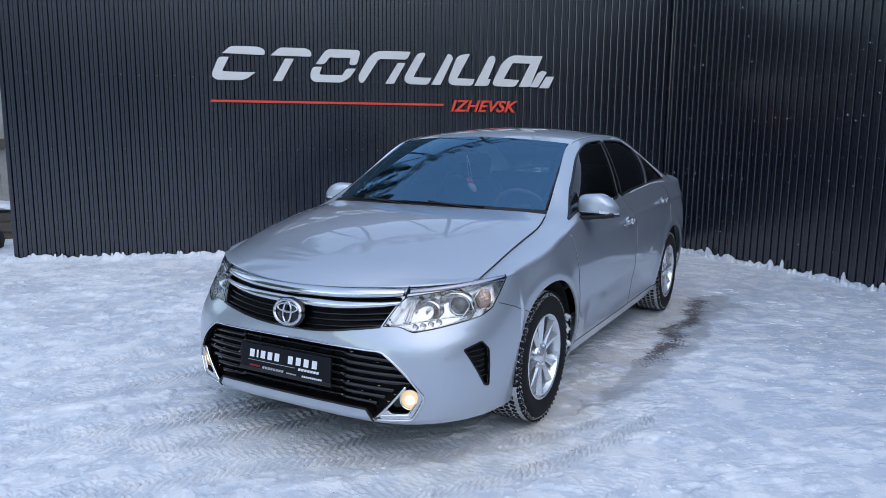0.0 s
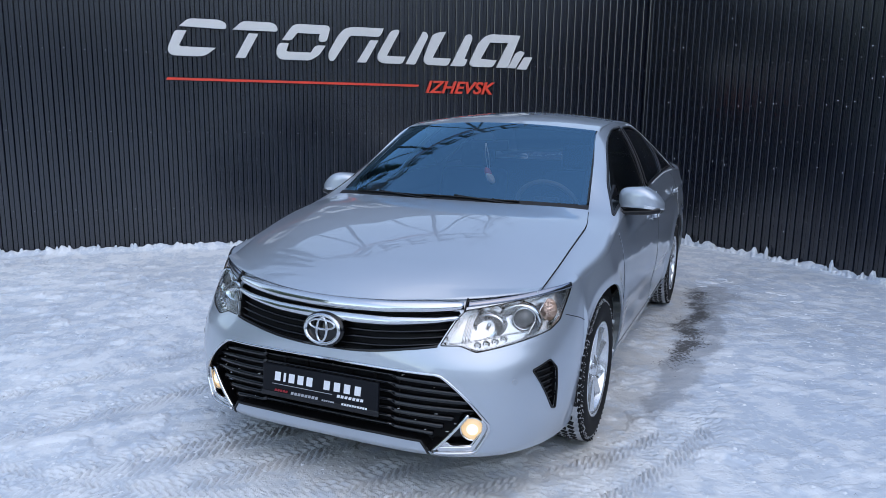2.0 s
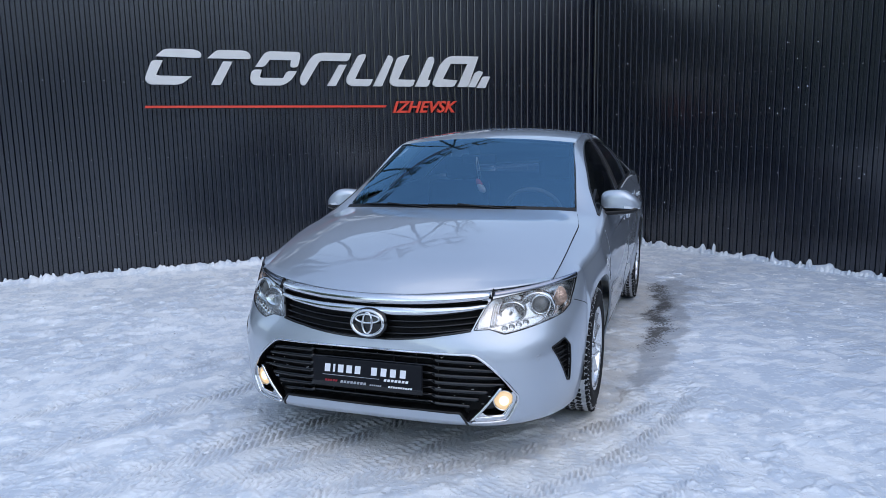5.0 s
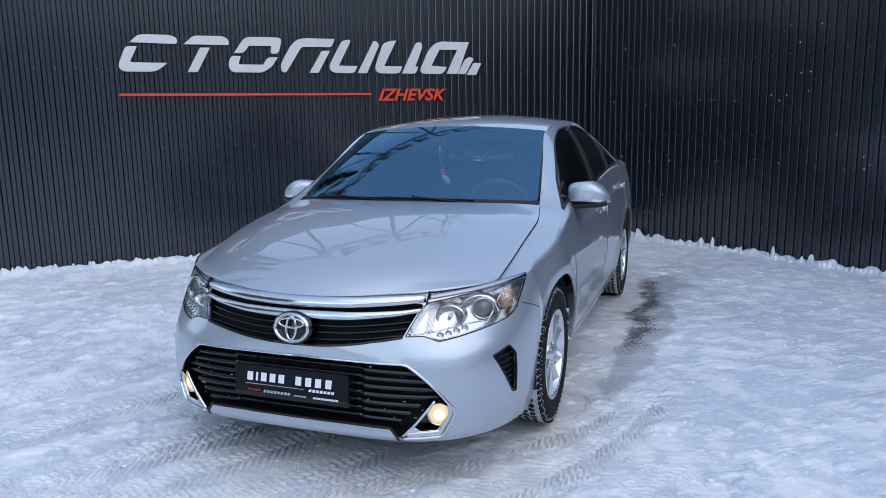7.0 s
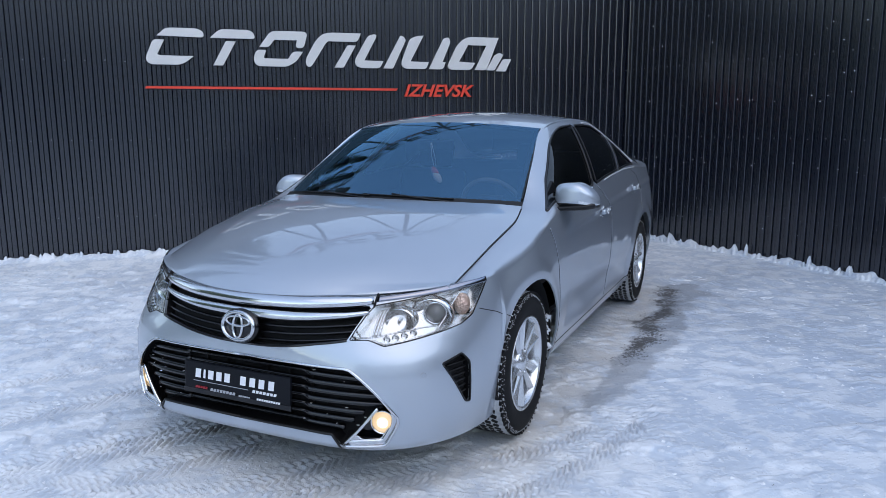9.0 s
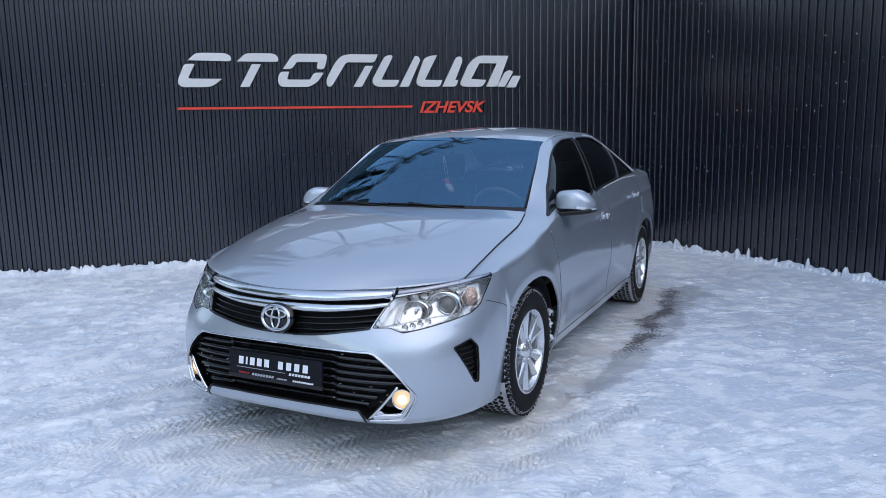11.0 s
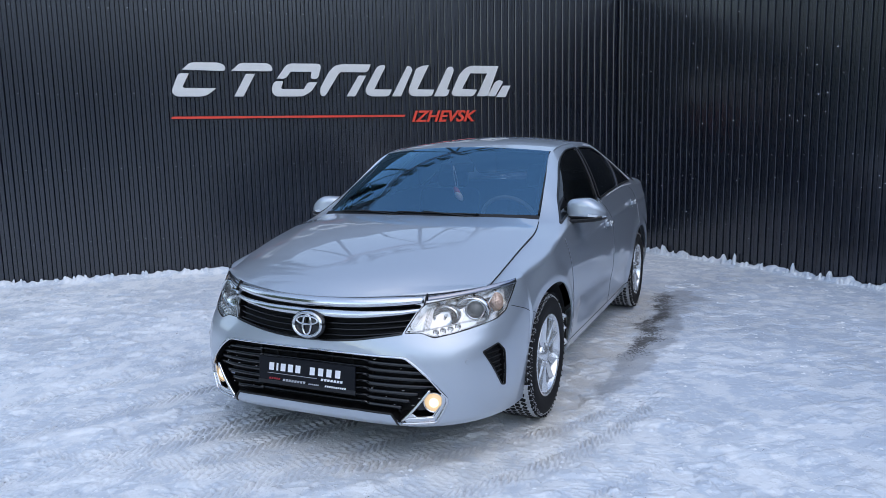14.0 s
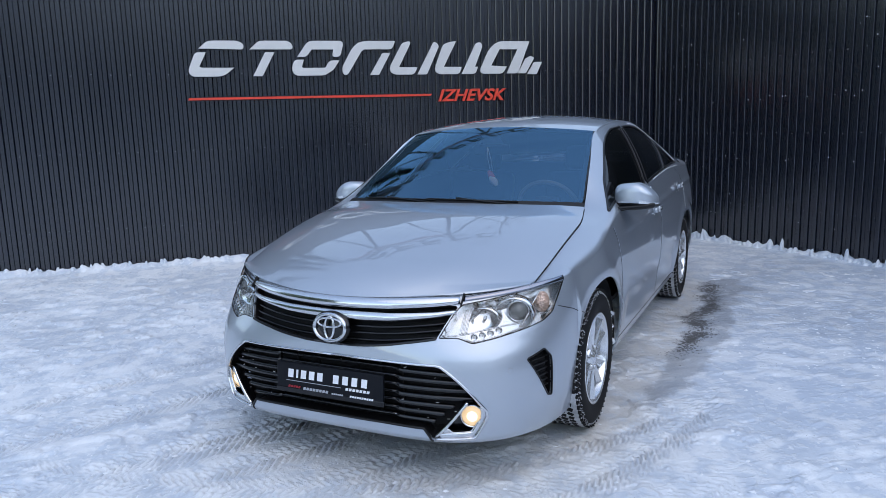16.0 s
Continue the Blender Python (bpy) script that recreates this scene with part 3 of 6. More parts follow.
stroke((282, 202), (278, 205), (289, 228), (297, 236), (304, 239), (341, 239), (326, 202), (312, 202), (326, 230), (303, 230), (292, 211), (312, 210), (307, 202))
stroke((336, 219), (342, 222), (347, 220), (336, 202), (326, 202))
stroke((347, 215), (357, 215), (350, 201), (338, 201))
bm = prism(bmesh.new(), [(-0.487, 1.776), (2.175, 1.776), (2.19, 1.800), (-0.475, 1.800)], 0.024, FACE)
part("underline", bm, RED, sign, "long red line")
text = bpy.data.curves.new("city", "FONT")
text.body, text.size, text.shear, text.extrude, text.offset = "IZHEVSK", 0.195, 0.33, 0.012, 0.004
tob = bpy.data.objects.new("city", text)
scene.collection.objects.link(tob)
bpy.context.view_layer.update()
me = bpy.data.meshes.new_from_object(tob.evaluated_get(bpy.context.evaluated_depsgraph_get()))
bpy.data.objects.remove(tob)
co = np.array([v.co for v in me.vertices])
lo, hi = co.min(0), co.max(0)
sc = (0.84 / (hi[0] - lo[0]), 0.140 / (hi[1] - lo[1]))
me.transform(Matrix.Translation((2.268, -0.018, 1.710)) @ Matrix(((sc[0], 0, 0, 0), (0, 0, -1, 0), (0, sc[1], 0, 0), (0, 0, 0, 1))) @ Matrix.Translation((-lo[0], -lo[1], 0)))
me.materials.clear()
me.materials.append(RED)
link_part("lettering", me, sign, "red raised city name")

# ---- the car: skin functions in its own frame (x forward from the front axle, y to its driver's side, z up) ----
BASE = 2.775
ARC = 1.12          # length of the nose part of the skin's running coordinate
XS = 0.30           # where the nose passes into the flank
nose_x = lerp_curve((0.17, 0.22, 0.30, 0.46, 0.54, 0.60, 0.66, 0.73, 0.79, 0.85), (0.868, 0.912, 0.912, 0.902, 0.892, 0.882, 0.874, 0.857, 0.805, 0.74))
nose_p = lerp_curve((0.17, 0.30, 0.40, 0.47, 0.53, 0.60, 0.66, 0.72, 0.80), (4.3, 4.3, 4.3, 4.2, 3.85, 3.00, 2.35, 1.88, 1.6))
half_w = lerp_curve((0.17, 0.22, 0.30, 0.42, 0.55, 0.70, 0.80, 0.90, 1.00, 1.12), (0.840, 0.862, 0.884, 0.905, 0.915, 0.917, 0.910, 0.893, 0.870, 0.838))
nose_w = lerp_curve((0.17, 0.30, 0.46, 0.60, 0.72, 0.80), (0.845, 0.872, 0.886, 0.888, 0.878, 0.862))
rail_y = lerp_curve((-3.75, -3.2, -3.05, -2.75, -2.4, -2.1, -1.7, -1.3, -1.045, -0.7, -0.373, -0.1, 0.2, 0.49), (0.66, 0.69, 0.68, 0.635, 0.59, 0.582, 0.590, 0.598, 0.610, 0.672, 0.728, 0.772, 0.770, 0.752))
rail_z = lerp_curve((-3.75, -3.2, -3.05, -2.75, -2.4, -2.1, -1.7, -1.3, -1.045, -0.7, -0.373, -0.1, 0.2, 0.49), (1.075, 1.125, 1.150, 1.268, 1.388, 1.430, 1.440, 1.420, 1.380, 1.195, 0.992, 0.938, 0.872, 0.784))
knee_z = lerp_curve((-3.75, -3.0, -2.1, -1.3, -0.5, -0.25, 0.0, 0.25, 0.49), (1.02, 1.055, 1.078, 1.030, 0.965, 0.905, 0.842, 0.797, 0.784))
hood_z = lerp_curve((0.0, 0.04, 0.09, 0.15, 0.22, 0.35, 0.5, 0.75, 1.0), (0.749, 0.790, 0.826, 0.856, 0.879, 0.918, 0.955, 0.997, 1.018))
screen_y = np.polyfit((-1.045, -0.7, -0.373), (0.610, 0.672, 0.728), 2)
screen_z = np.polyfit((-1.045, -0.7, -0.373), (1.380, 1.195, 0.992), 2)


def flank_y(x, z):
    w = half_w(z) + (nose_w(np.minimum(z, 0.8)) - half_w(np.minimum(z, 0.8))) * smooth01((x + 0.1) / 0.4)
    w = w + 0.014 * np.exp(-((np.hypot(x, z - 0.33) - 0.42) / 0.06) ** 2) + 0.010 * np.exp(-((np.hypot(x + BASE, z - 0.33) - 0.42) / 0.05) ** 2)
    w = w + 0.006 * np.exp(-((z - 0.885 - 0.03 * (-x - 1.3)) / 0.02) ** 2) * smooth01((-x - 0.4) / 0.4) - 0.012 * np.exp(-((z - 0.42) / 0.09) ** 2) * smooth01((-x - 0.5) / 0.2) * smooth01((x + 2.4) / 0.2)
    return w - 0.19 * smooth01((-2.95 - x) / 0.9) ** 2


def skin(a, b):
    """The body's outer skin: a runs from the nose's middle round the corner and along the flank, b up the side and over to the rail."""
    a, b = np.broadcast_arrays(np.asarray(a, float), np.asarray(b, float))
    th = np.clip(a / ARC, 0, 1) * math.pi / 2
    xf = XS - (a - ARC)
    xt = np.where(a < ARC, XS + (nose_x(np.minimum(b, 0.85)) - XS) * np.cos(th), xf)
    over = np.clip((b - KNEE(a)) / 0.4, 0, 1)
    zz = np.where(over > 0, KNEE(a), b)
    x = np.where(a < ARC, XS + (nose_x(zz) - XS) * np.cos(th), xf)
    y = np.where(a < ARC, nose_w(np.minimum(zz, 0.8)) * np.sin(th) ** (2 / nose_p(zz)), flank_y(xf, zz))
    ry, rz = rail_y(x), rail_z(x)
    g = smooth01((-x - 0.25) / 0.45) * smooth01((x + 3.35) / 0.4)
    ph = over * math.pi / 2
    ph = ph * 0.74
    fy = (1 - np.cos(ph)) / (1 - math.cos(0.37 * math.pi)) * (1 - g) + (0.78 * over + 0.22 * over**2) * g
    fz = np.sin(ph) / math.sin(0.37 * math.pi) * (1 - g) + (over + 0.05 * np.sin(over * math.pi)) * g
    yy = y + (ry - y) * fy
    z = np.where(over > 0, zz + (rz - zz) * fz, b)
    return np.stack([x, np.where(over > 0, yy, y), z], -1)


def nose_a(y, z):
    """The running coordinate of the nose at a distance y from the middle, at height z."""
    s2 = np.clip(np.abs(y) / nose_w(np.minimum(z, 0.8)), 0, 1) ** nose_p(z)
    return np.arcsin(np.sqrt(s2)) / (math.pi / 2) * ARC


def KNEE(a):
    return np.where(a < A_GAP, 2.0, knee_z(XS - (a - ARC)) if np.ndim(a) == 0 else np.where(a < ARC, 0.784 + 0.013 * smooth01((a - A_GAP) / 0.2), knee_z(XS - (np.maximum(a, ARC) - ARC))))


A_GAP = float(nose_a(0.752, 0.782))


def edge_top(a):
    """Height of the nose's upper edge, under the bonnet and the lamps."""
    share = np.linspace(0, 1, 40)
    ze = 0.749 + 0.034 * share**2.2
    return np.interp(a, nose_a(0.752 * share, ze), ze)


def skin_n(a, b, e=0.004):
    p = skin(a + e, b) - skin(a - e, b)
    q = skin(a, b + e) - skin(a, b - e)
    n = np.cross(p, q)
    return n / (np.linalg.norm(n, axis=-1, keepdims=True) + 1e-12)


def shell(a, b, off=0.0):
    p = skin(a, b)
    return p + skin_n(a, b) * off if np.ndim(off) or off else p


def inside(poly, a, b):
    n, hit = len(poly), np.zeros(np.shape(a), bool)
    for i in range(n):
        (x0, y0), (x1, y1) = poly[i - 1], poly[i]
        if y0 != y1:
            hit ^= ((y0 > b) != (y1 > b)) & (a < (x1 - x0) * (b - y0) / (y1 - y0) + x0)
    return hit


def nearest(poly, a, b):
    best, ra, rb = np.full(np.shape(a), 1e9), np.array(a, float), np.array(b, float)
    for i in range(len(poly)):
        (x0, y0), (x1, y1) = poly[i - 1], poly[i]
        dx, dy = x1 - x0, y1 - y0
        t = np.clip(((a - x0) * dx + (b - y0) * dy) / (dx * dx + dy * dy + 1e-12), 0, 1)
        qa, qb = x0 + t * dx, y0 + t * dy
        d = np.hypot(qa - a, qb - b)
        m = d < best
        best, ra, rb = np.where(m, d, best), np.where(m, qa, ra), np.where(m, qb, rb)
    return ra, rb, best


def trimmed(A, B, holes, keep=None):
    """Cuts outlines out of a grid of running coordinates (or keeps one outline): gives moved coordinates and the faces left."""
    A, B = A.copy(), B.copy()
    n, m = A.shape
    gone = np.zeros(A.shape, bool)
    for poly in holes:
        ins = inside(poly, A, B)
        gone |= ins
    if keep is not None:
        gone |= ~inside(keep, A, B)
    idx = np.arange(n * m).reshape(n, m)
    quads = np.stack([idx[:-1, :-1], idx[1:, :-1], idx[1:, 1:], idx[:-1, 1:]], -1).reshape(-1, 4)
    g = gone.ravel()
    quads = quads[~g[quads].all(1)]
    used = np.zeros(n * m, bool)
    used[quads.ravel()] = True
    mv = (used & g).reshape(A.shape)
    if mv.any():
        va, vb = A[mv], B[mv]
        bd = np.full(va.shape, 1e9)
        na, nb = va.copy(), vb.copy()
        for poly in list(holes) + ([keep] if keep is not None else []):
            qa, qb, d = nearest(poly, va, vb)
            c = d < bd
            bd, na, nb = np.where(c, d, bd), np.where(c, qa, na), np.where(c, qb, nb)
        A[mv], B[mv] = na, nb
    return A, B, quads


def compact(P, quads):
    used = np.unique(quads)
    new_id = np.zeros(len(P), int)
    new_id[used] = np.arange(len(used))
    return P[used], new_id[quads].tolist()


def mirrored(P, faces):
    mid = np.abs(P[:, 1]) < 1e-6
    other = np.where(mid, np.arange(len(P)), len(P) + np.cumsum(~mid) - 1)
    Q = (P * np.array((1, -1, 1)))[~mid]
    return np.concatenate([P, Q]), [tuple(f) for f in faces] + [tuple(int(other[i]) for i in reversed(f)) for f in faces]


def patch(name, poly, material, parent, off=0.0, both=True, step=0.012, label="", holes=(), thick=0.0):
    """A piece of the skin within an outline, moved along its normal."""
    pa, pb = [p[0] for p in poly], [p[1] for p in poly]
    A, B = np.meshgrid(np.arange(min(pa) - step, max(pa) + 2 * step, step), np.arange(min(pb) - step, max(pb) + 2 * step, step), indexing="ij")
    A, B, q = trimmed(A, B, holes, keep=poly)
    P, f = compact(shell(A, B, off).reshape(-1, 3), q)
    if both and min(pa) > 0.02:
        Q, g = P * np.array((1, -1, 1)), [tuple(reversed(t)) for t in f]
        link_part(name, mesh_of(name, Q, g, material), parent, label)
    elif both:
        P, f = mirrored(P, f)
    ob = link_part(name, mesh_of(name, P, f, material), parent, label)
    if thick:
        md = ob.modifiers.new("thickness", "SOLIDIFY")
        md.thickness, md.offset = thick, -1
    return ob


def on_nose(pts):
    return [(float(nose_a(y, z)), z) for y, z in pts]


def on_flank(pts):
    return [(ARC + XS - x, z) for x, z in pts]


def dense(pts, step=0.01, closed=False):
    pts = [np.array(p, float) for p in pts]
    out = []
    for i in range(len(pts) if closed else len(pts) - 1):
        p, q = pts[i], pts[(i + 1) % len(pts)]
        k = max(1, int(np.linalg.norm(q - p) / step))
        out += [p + (q - p) * j / k for j in range(k)]
    if not closed:
        out.append(pts[-1])
    return out


def strip(name, path, width, height, material, parent, off=0.0, sides=(1, -1), label="", taper=None, step=0.012, joined=True):
    """A moulding along a path of running coordinates: width on the skin, height proud of it."""
    q = np.array(dense(path, step))
    P, N = skin(q[:, 0], q[:, 1]), skin_n(q[:, 0], q[:, 1])
    T = np.gradient(P, axis=0)
    T /= np.linalg.norm(T, axis=1, keepdims=True) + 1e-12
    S = np.cross(N, T)
    w, h = width / 2, height
    sec = [(-w, off - 0.004), (-w, off + h * 0.6), (-w * 0.6, off + h), (w * 0.6, off + h), (w, off + h * 0.6), (w, off - 0.004)]
    ks = [1.0 if taper is None else taper(i / (len(P) - 1)) for i in range(len(P))]
    v, f = sweep(list(P), [(s * k, n) for s, n, k in zip(S, N, ks)], sec)
    v = np.array(v)
    if joined and (len(sides) == 1 or min(p[0] for p in path) < 0.02):
        v, f = mirrored(v, f) if len(sides) == 2 else (v, f)
        return link_part(name, mesh_of(name, v, f, material), parent, label)
    return [link_part(name, mesh_of(name, v * np.array((1, s, 1)), f if s > 0 else [x[::-1] for x in f], material), parent, label) for s in sides]


car = new("car")
car.matrix_world = CAR
tagged(car, "silver four-door saloon car with dark tinted windows parked on snow", "car")

# outlines on the skin
GRILLE = on_nose([(0.0, 0.560), (0.10, 0.562), (0.20, 0.570), (0.462, 0.610), (0.525, 0.728), (0.25, 0.730), (0.0, 0.728)])
LAMP = rounded(on_nose([(0.471, 0.612), (0.539, 0.614), (0.597, 0.592), (0.665, 0.605), (0.770, 0.632), (0.812, 0.648), (0.834, 0.676), (0.847, 0.791), (0.830, 0.790), (0.752, 0.772), (0.533, 0.731)]), 0.010)
INTAKE = rounded(on_nose([(0.0, 0.514), (0.25, 0.514), (0.476, 0.511), (0.512, 0.494), (0.655, 0.342), (0.664, 0.308), (0.620, 0.218), (0.462, 0.210), (0.425, 0.252), (0.25, 0.256), (0.0, 0.256)]), 0.012)
INTAKE[0:5], INTAKE[-5:] = [(0.0, 0.514)], [(0.0, 0.256)]
VENT = rounded(on_nose([(0.783, 0.515), (0.826, 0.540), (0.845, 0.500), (0.842, 0.331), (0.834, 0.338)]), 0.010)
neg = lambda poly: [(-a, b) for a, b in poly]


def ring(cx, cz, r, n=40, bottom=0.0):
    return on_flank([(cx + r * math.cos(2 * math.pi * i / n), cz + r * math.sin(2 * math.pi * i / n)) for i in range(n)])


ARCH_F, ARCH_R = ring(-0.045, 0.335, 0.374), ring(-BASE - 0.03, 0.335, 0.374)


def over_b(x, t):
    """The skin coordinate b for a share t of the way from the waist to the roof rail."""
    return float(knee_z(x)) + 0.4 * t


def z_share(x, z):
    return (z - float(knee_z(x))) / (float(rail_z(x)) - float(knee_z(x)))


def glass_xz(pts, r=0.02):
    return rounded([(ARC + XS - x, over_b(x, max(0.02, min(0.97, z_share(x, z) * 0.96)))) for x, z in pts], r)


FRONT_WIN = glass_xz([(-0.41, 0.972), (-0.68, 1.118), (-0.94, 1.272), (-1.13, 1.350), (-1.34, 1.393), (-1.60, 1.402), (-1.51, 1.285), (-1.33, 1.038), (-0.9, 1.0)], 0.03)
REAR_WIN = glass_xz([(-1.66, 1.402), (-1.9, 1.405), (-2.15, 1.392), (-2.34, 1.325), (-2.22, 1.19), (-2.07, 1.088), (-1.7, 1.066), (-1.41, 1.045), (-1.56, 1.27)], 0.03)
QUARTER = glass_xz([(-2.385, 1.295), (-2.60, 1.160), (-2.68, 1.095), (-2.13, 1.090), (-2.26, 1.18)], 0.02)

# body shell
cols = np.concatenate([np.linspace(0, ARC, 160), ARC + np.arange(1, 330) * 0.0124])
low_n, high_n = 112, 40
lowz = lerp_curve((-4.0, -2.3, -2.2, -0.5, -0.35, 0.4), (0.24, 0.24, 0.215, 0.215, 0.20, 0.185))(XS - (cols - ARC))
lowz = np.where(cols < ARC, lerp_curve((0, 0.5, 0.9, ARC), (0.195, 0.192, 0.185, 0.185))(cols), lowz)
topb = np.where(cols < A_GAP, edge_top(cols), KNEE(cols) + 0.4)
on_top = cols >= A_GAP
knees = np.where(on_top, np.minimum(KNEE(cols), 2), topb)
A = np.repeat(cols[:, None], low_n + high_n, 1)
B = np.concatenate([lowz[:, None] + (knees - lowz)[:, None] * np.linspace(0, 1, low_n)[None, :],
                    knees[:, None] + np.where(on_top, 0.4, 0.0)[:, None] * np.linspace(1 / high_n, 1, high_n)[None, :]], 1)
A, B, q = trimmed(A, B, [GRILLE + neg(GRILLE)[::-1], INTAKE + neg(INTAKE)[::-1], LAMP, VENT, ARCH_F, ARCH_R, FRONT_WIN, REAR_WIN, QUARTER])
lowq = (q[:, 0] // (low_n + high_n) < int((~on_top).sum()) - 1) & (q[:, 0] % (low_n + high_n) >= low_n - 1)
P, f = compact(skin(A, B).reshape(-1, 3), q[~lowq])
P, f = mirrored(P, f)


def crisp(ob):
    """Parts the shading at the cut edges of a pressed panel."""
    es = ob.modifiers.new("cut edges", "EDGE_SPLIT")
    es.split_angle = radians(48)


body = link_part("body", mesh_of("body", P, f, PAINT), car)
md = body.modifiers.new("thickness", "SOLIDIFY")
md.thickness, md.offset = 0.010, -1
crisp(body)


def top_sheet(name, x0, x1, bulge, crown, material, rows_n=30, cols_n=40, w0=1.0, lift=0.0, label="", parent=None, wlo=None):
    """A cross-wise panel between the two rails: bonnet side to roof."""
    s = np.linspace(0, 1, rows_n)
    w = np.linspace(-1, 1, cols_n) * w0 if wlo is None else np.linspace(wlo, w0, cols_n)
    x = x0 + (x1 - x0) * s
    X = x[:, None] + bulge(s)[:, None] * (1 - w[None, :] ** 2)
    on_glass = max(x0, x1) > -1.03
    ry = np.polyval(screen_y, x) if on_glass else rail_y(x)
    rz = np.polyval(screen_z, x) if on_glass else rail_z(x)
    Y = ry[:, None] * w[None, :]
    Z = rz[:, None] + crown(s)[:, None] * (1 - w[None, :] ** 2) + lift
    n, m = X.shape
    idx = np.arange(n * m).reshape(n, m)
    fc = np.stack([idx[:-1, :-1], idx[:-1, 1:], idx[1:, 1:], idx[1:, :-1]], -1).reshape(-1, 4).tolist()
    return link_part(name, mesh_of(name, np.stack([X, Y, Z], -1).reshape(-1, 3), fc, material), parent or car, label)


one = np.ones_like
def bow(s):
    return 0.02 + 0.018 * s + 0.11 * s * (1 - s)


windscreen = top_sheet("windscreen", -0.40, -1.050, lambda s: 0.17 - 0.05 * s, bow, SCREEN, rows_n=48, cols_n=72, w0=0.985, label="windscreen reflecting sky and bare branches")
windscreen.visible_shadow = False
roof = top_sheet("roof", -1.050, -2.45, lambda s: 0.12 * (1 - s) - 0.12 * s, lambda s: 0.038 + 0.012 * np.sin(s * math.pi), PAINT)
top_sheet("rear_window", -2.45, -3.06, lambda s: -0.12 + 0.0 * s, lambda s: 0.038 - 0.01 * s, SIDEGLASS)
top_sheet("boot_lid", -3.06, -3.74, lambda s: -0.10 + 0.02 * s, lambda s: 0.028 + 0.0 * s, PAINT)

# bonnet
s = np.linspace(0, 1, 80) ** 1.3
w = np.linspace(-1, 1, 141)
W_, S_ = np.meshgrid(np.abs(w), s, indexing="ij")
yf = 0.752 * W_
zf = 0.749 + 0.034 * W_**2.2
af = nose_a(yf, zf)
xf = XS + (nose_x(zf) - XS) * np.cos(af / ARC * math.pi / 2)
xr = -0.378 + 0.165 * (1 - W_**2)
X = xf + (xr - xf) * S_
xe = np.broadcast_to(X[-1], X.shape)
Y = np.sign(w)[:, None] * W_ * rail_y(xe)
fine_s = np.linspace(-0.1, 1.1, 481)
raw = np.where(fine_s < 0, 0.749 + fine_s * 1.1, np.where(fine_s > 1, 1.018 + (fine_s - 1) * 0.08, hood_z(fine_s)))
soft_z = np.convolve(np.pad(raw, 16, mode="reflect", reflect_type="odd"), np.hanning(33) / np.hanning(33).sum(), "valid")
hz = np.interp(S_, fine_s, soft_z)
# a flat middle, and shoulders that fall away outside a crease running back to the screen's corners
fine_w = np.linspace(0, 1, 201)[:, None]
crease = (0.50 + 0.34 * np.clip(s, 0, 1) ** 0.8)[None, :]
fall = np.minimum(fine_w / crease, 1.0) + 1.25 * smooth01((fine_w - crease + 0.05) / 0.11)
fall = np.cumsum(fall, 0) - 0.5 * fall
fall = fall / fall[-1:]
share = np.stack([np.interp(np.abs(w), fine_w[:, 0], fall[:, k]) for k in range(len(s))], 1)
Z = hz + (rail_z(xe) - hz) * share
Z = np.where(S_ <= 0, zf, Z)
n, m = X.shape
idx = np.arange(n * m).reshape(n, m)
fc = np.stack([idx[:-1, :-1], idx[:-1, 1:], idx[1:, 1:], idx[1:, :-1]], -1).reshape(-1, 4).tolist()
bonnet = link_part("bonnet", mesh_of("bonnet", np.stack([X, Y, Z + 0.001], -1).reshape(-1, 3), fc, PAINT), car)
md = bonnet.modifiers.new("thickness", "SOLIDIFY")
md.thickness, md.offset = 0.010, -1
crisp(bonnet)

# ---- wheels ----
WHEEL = {}


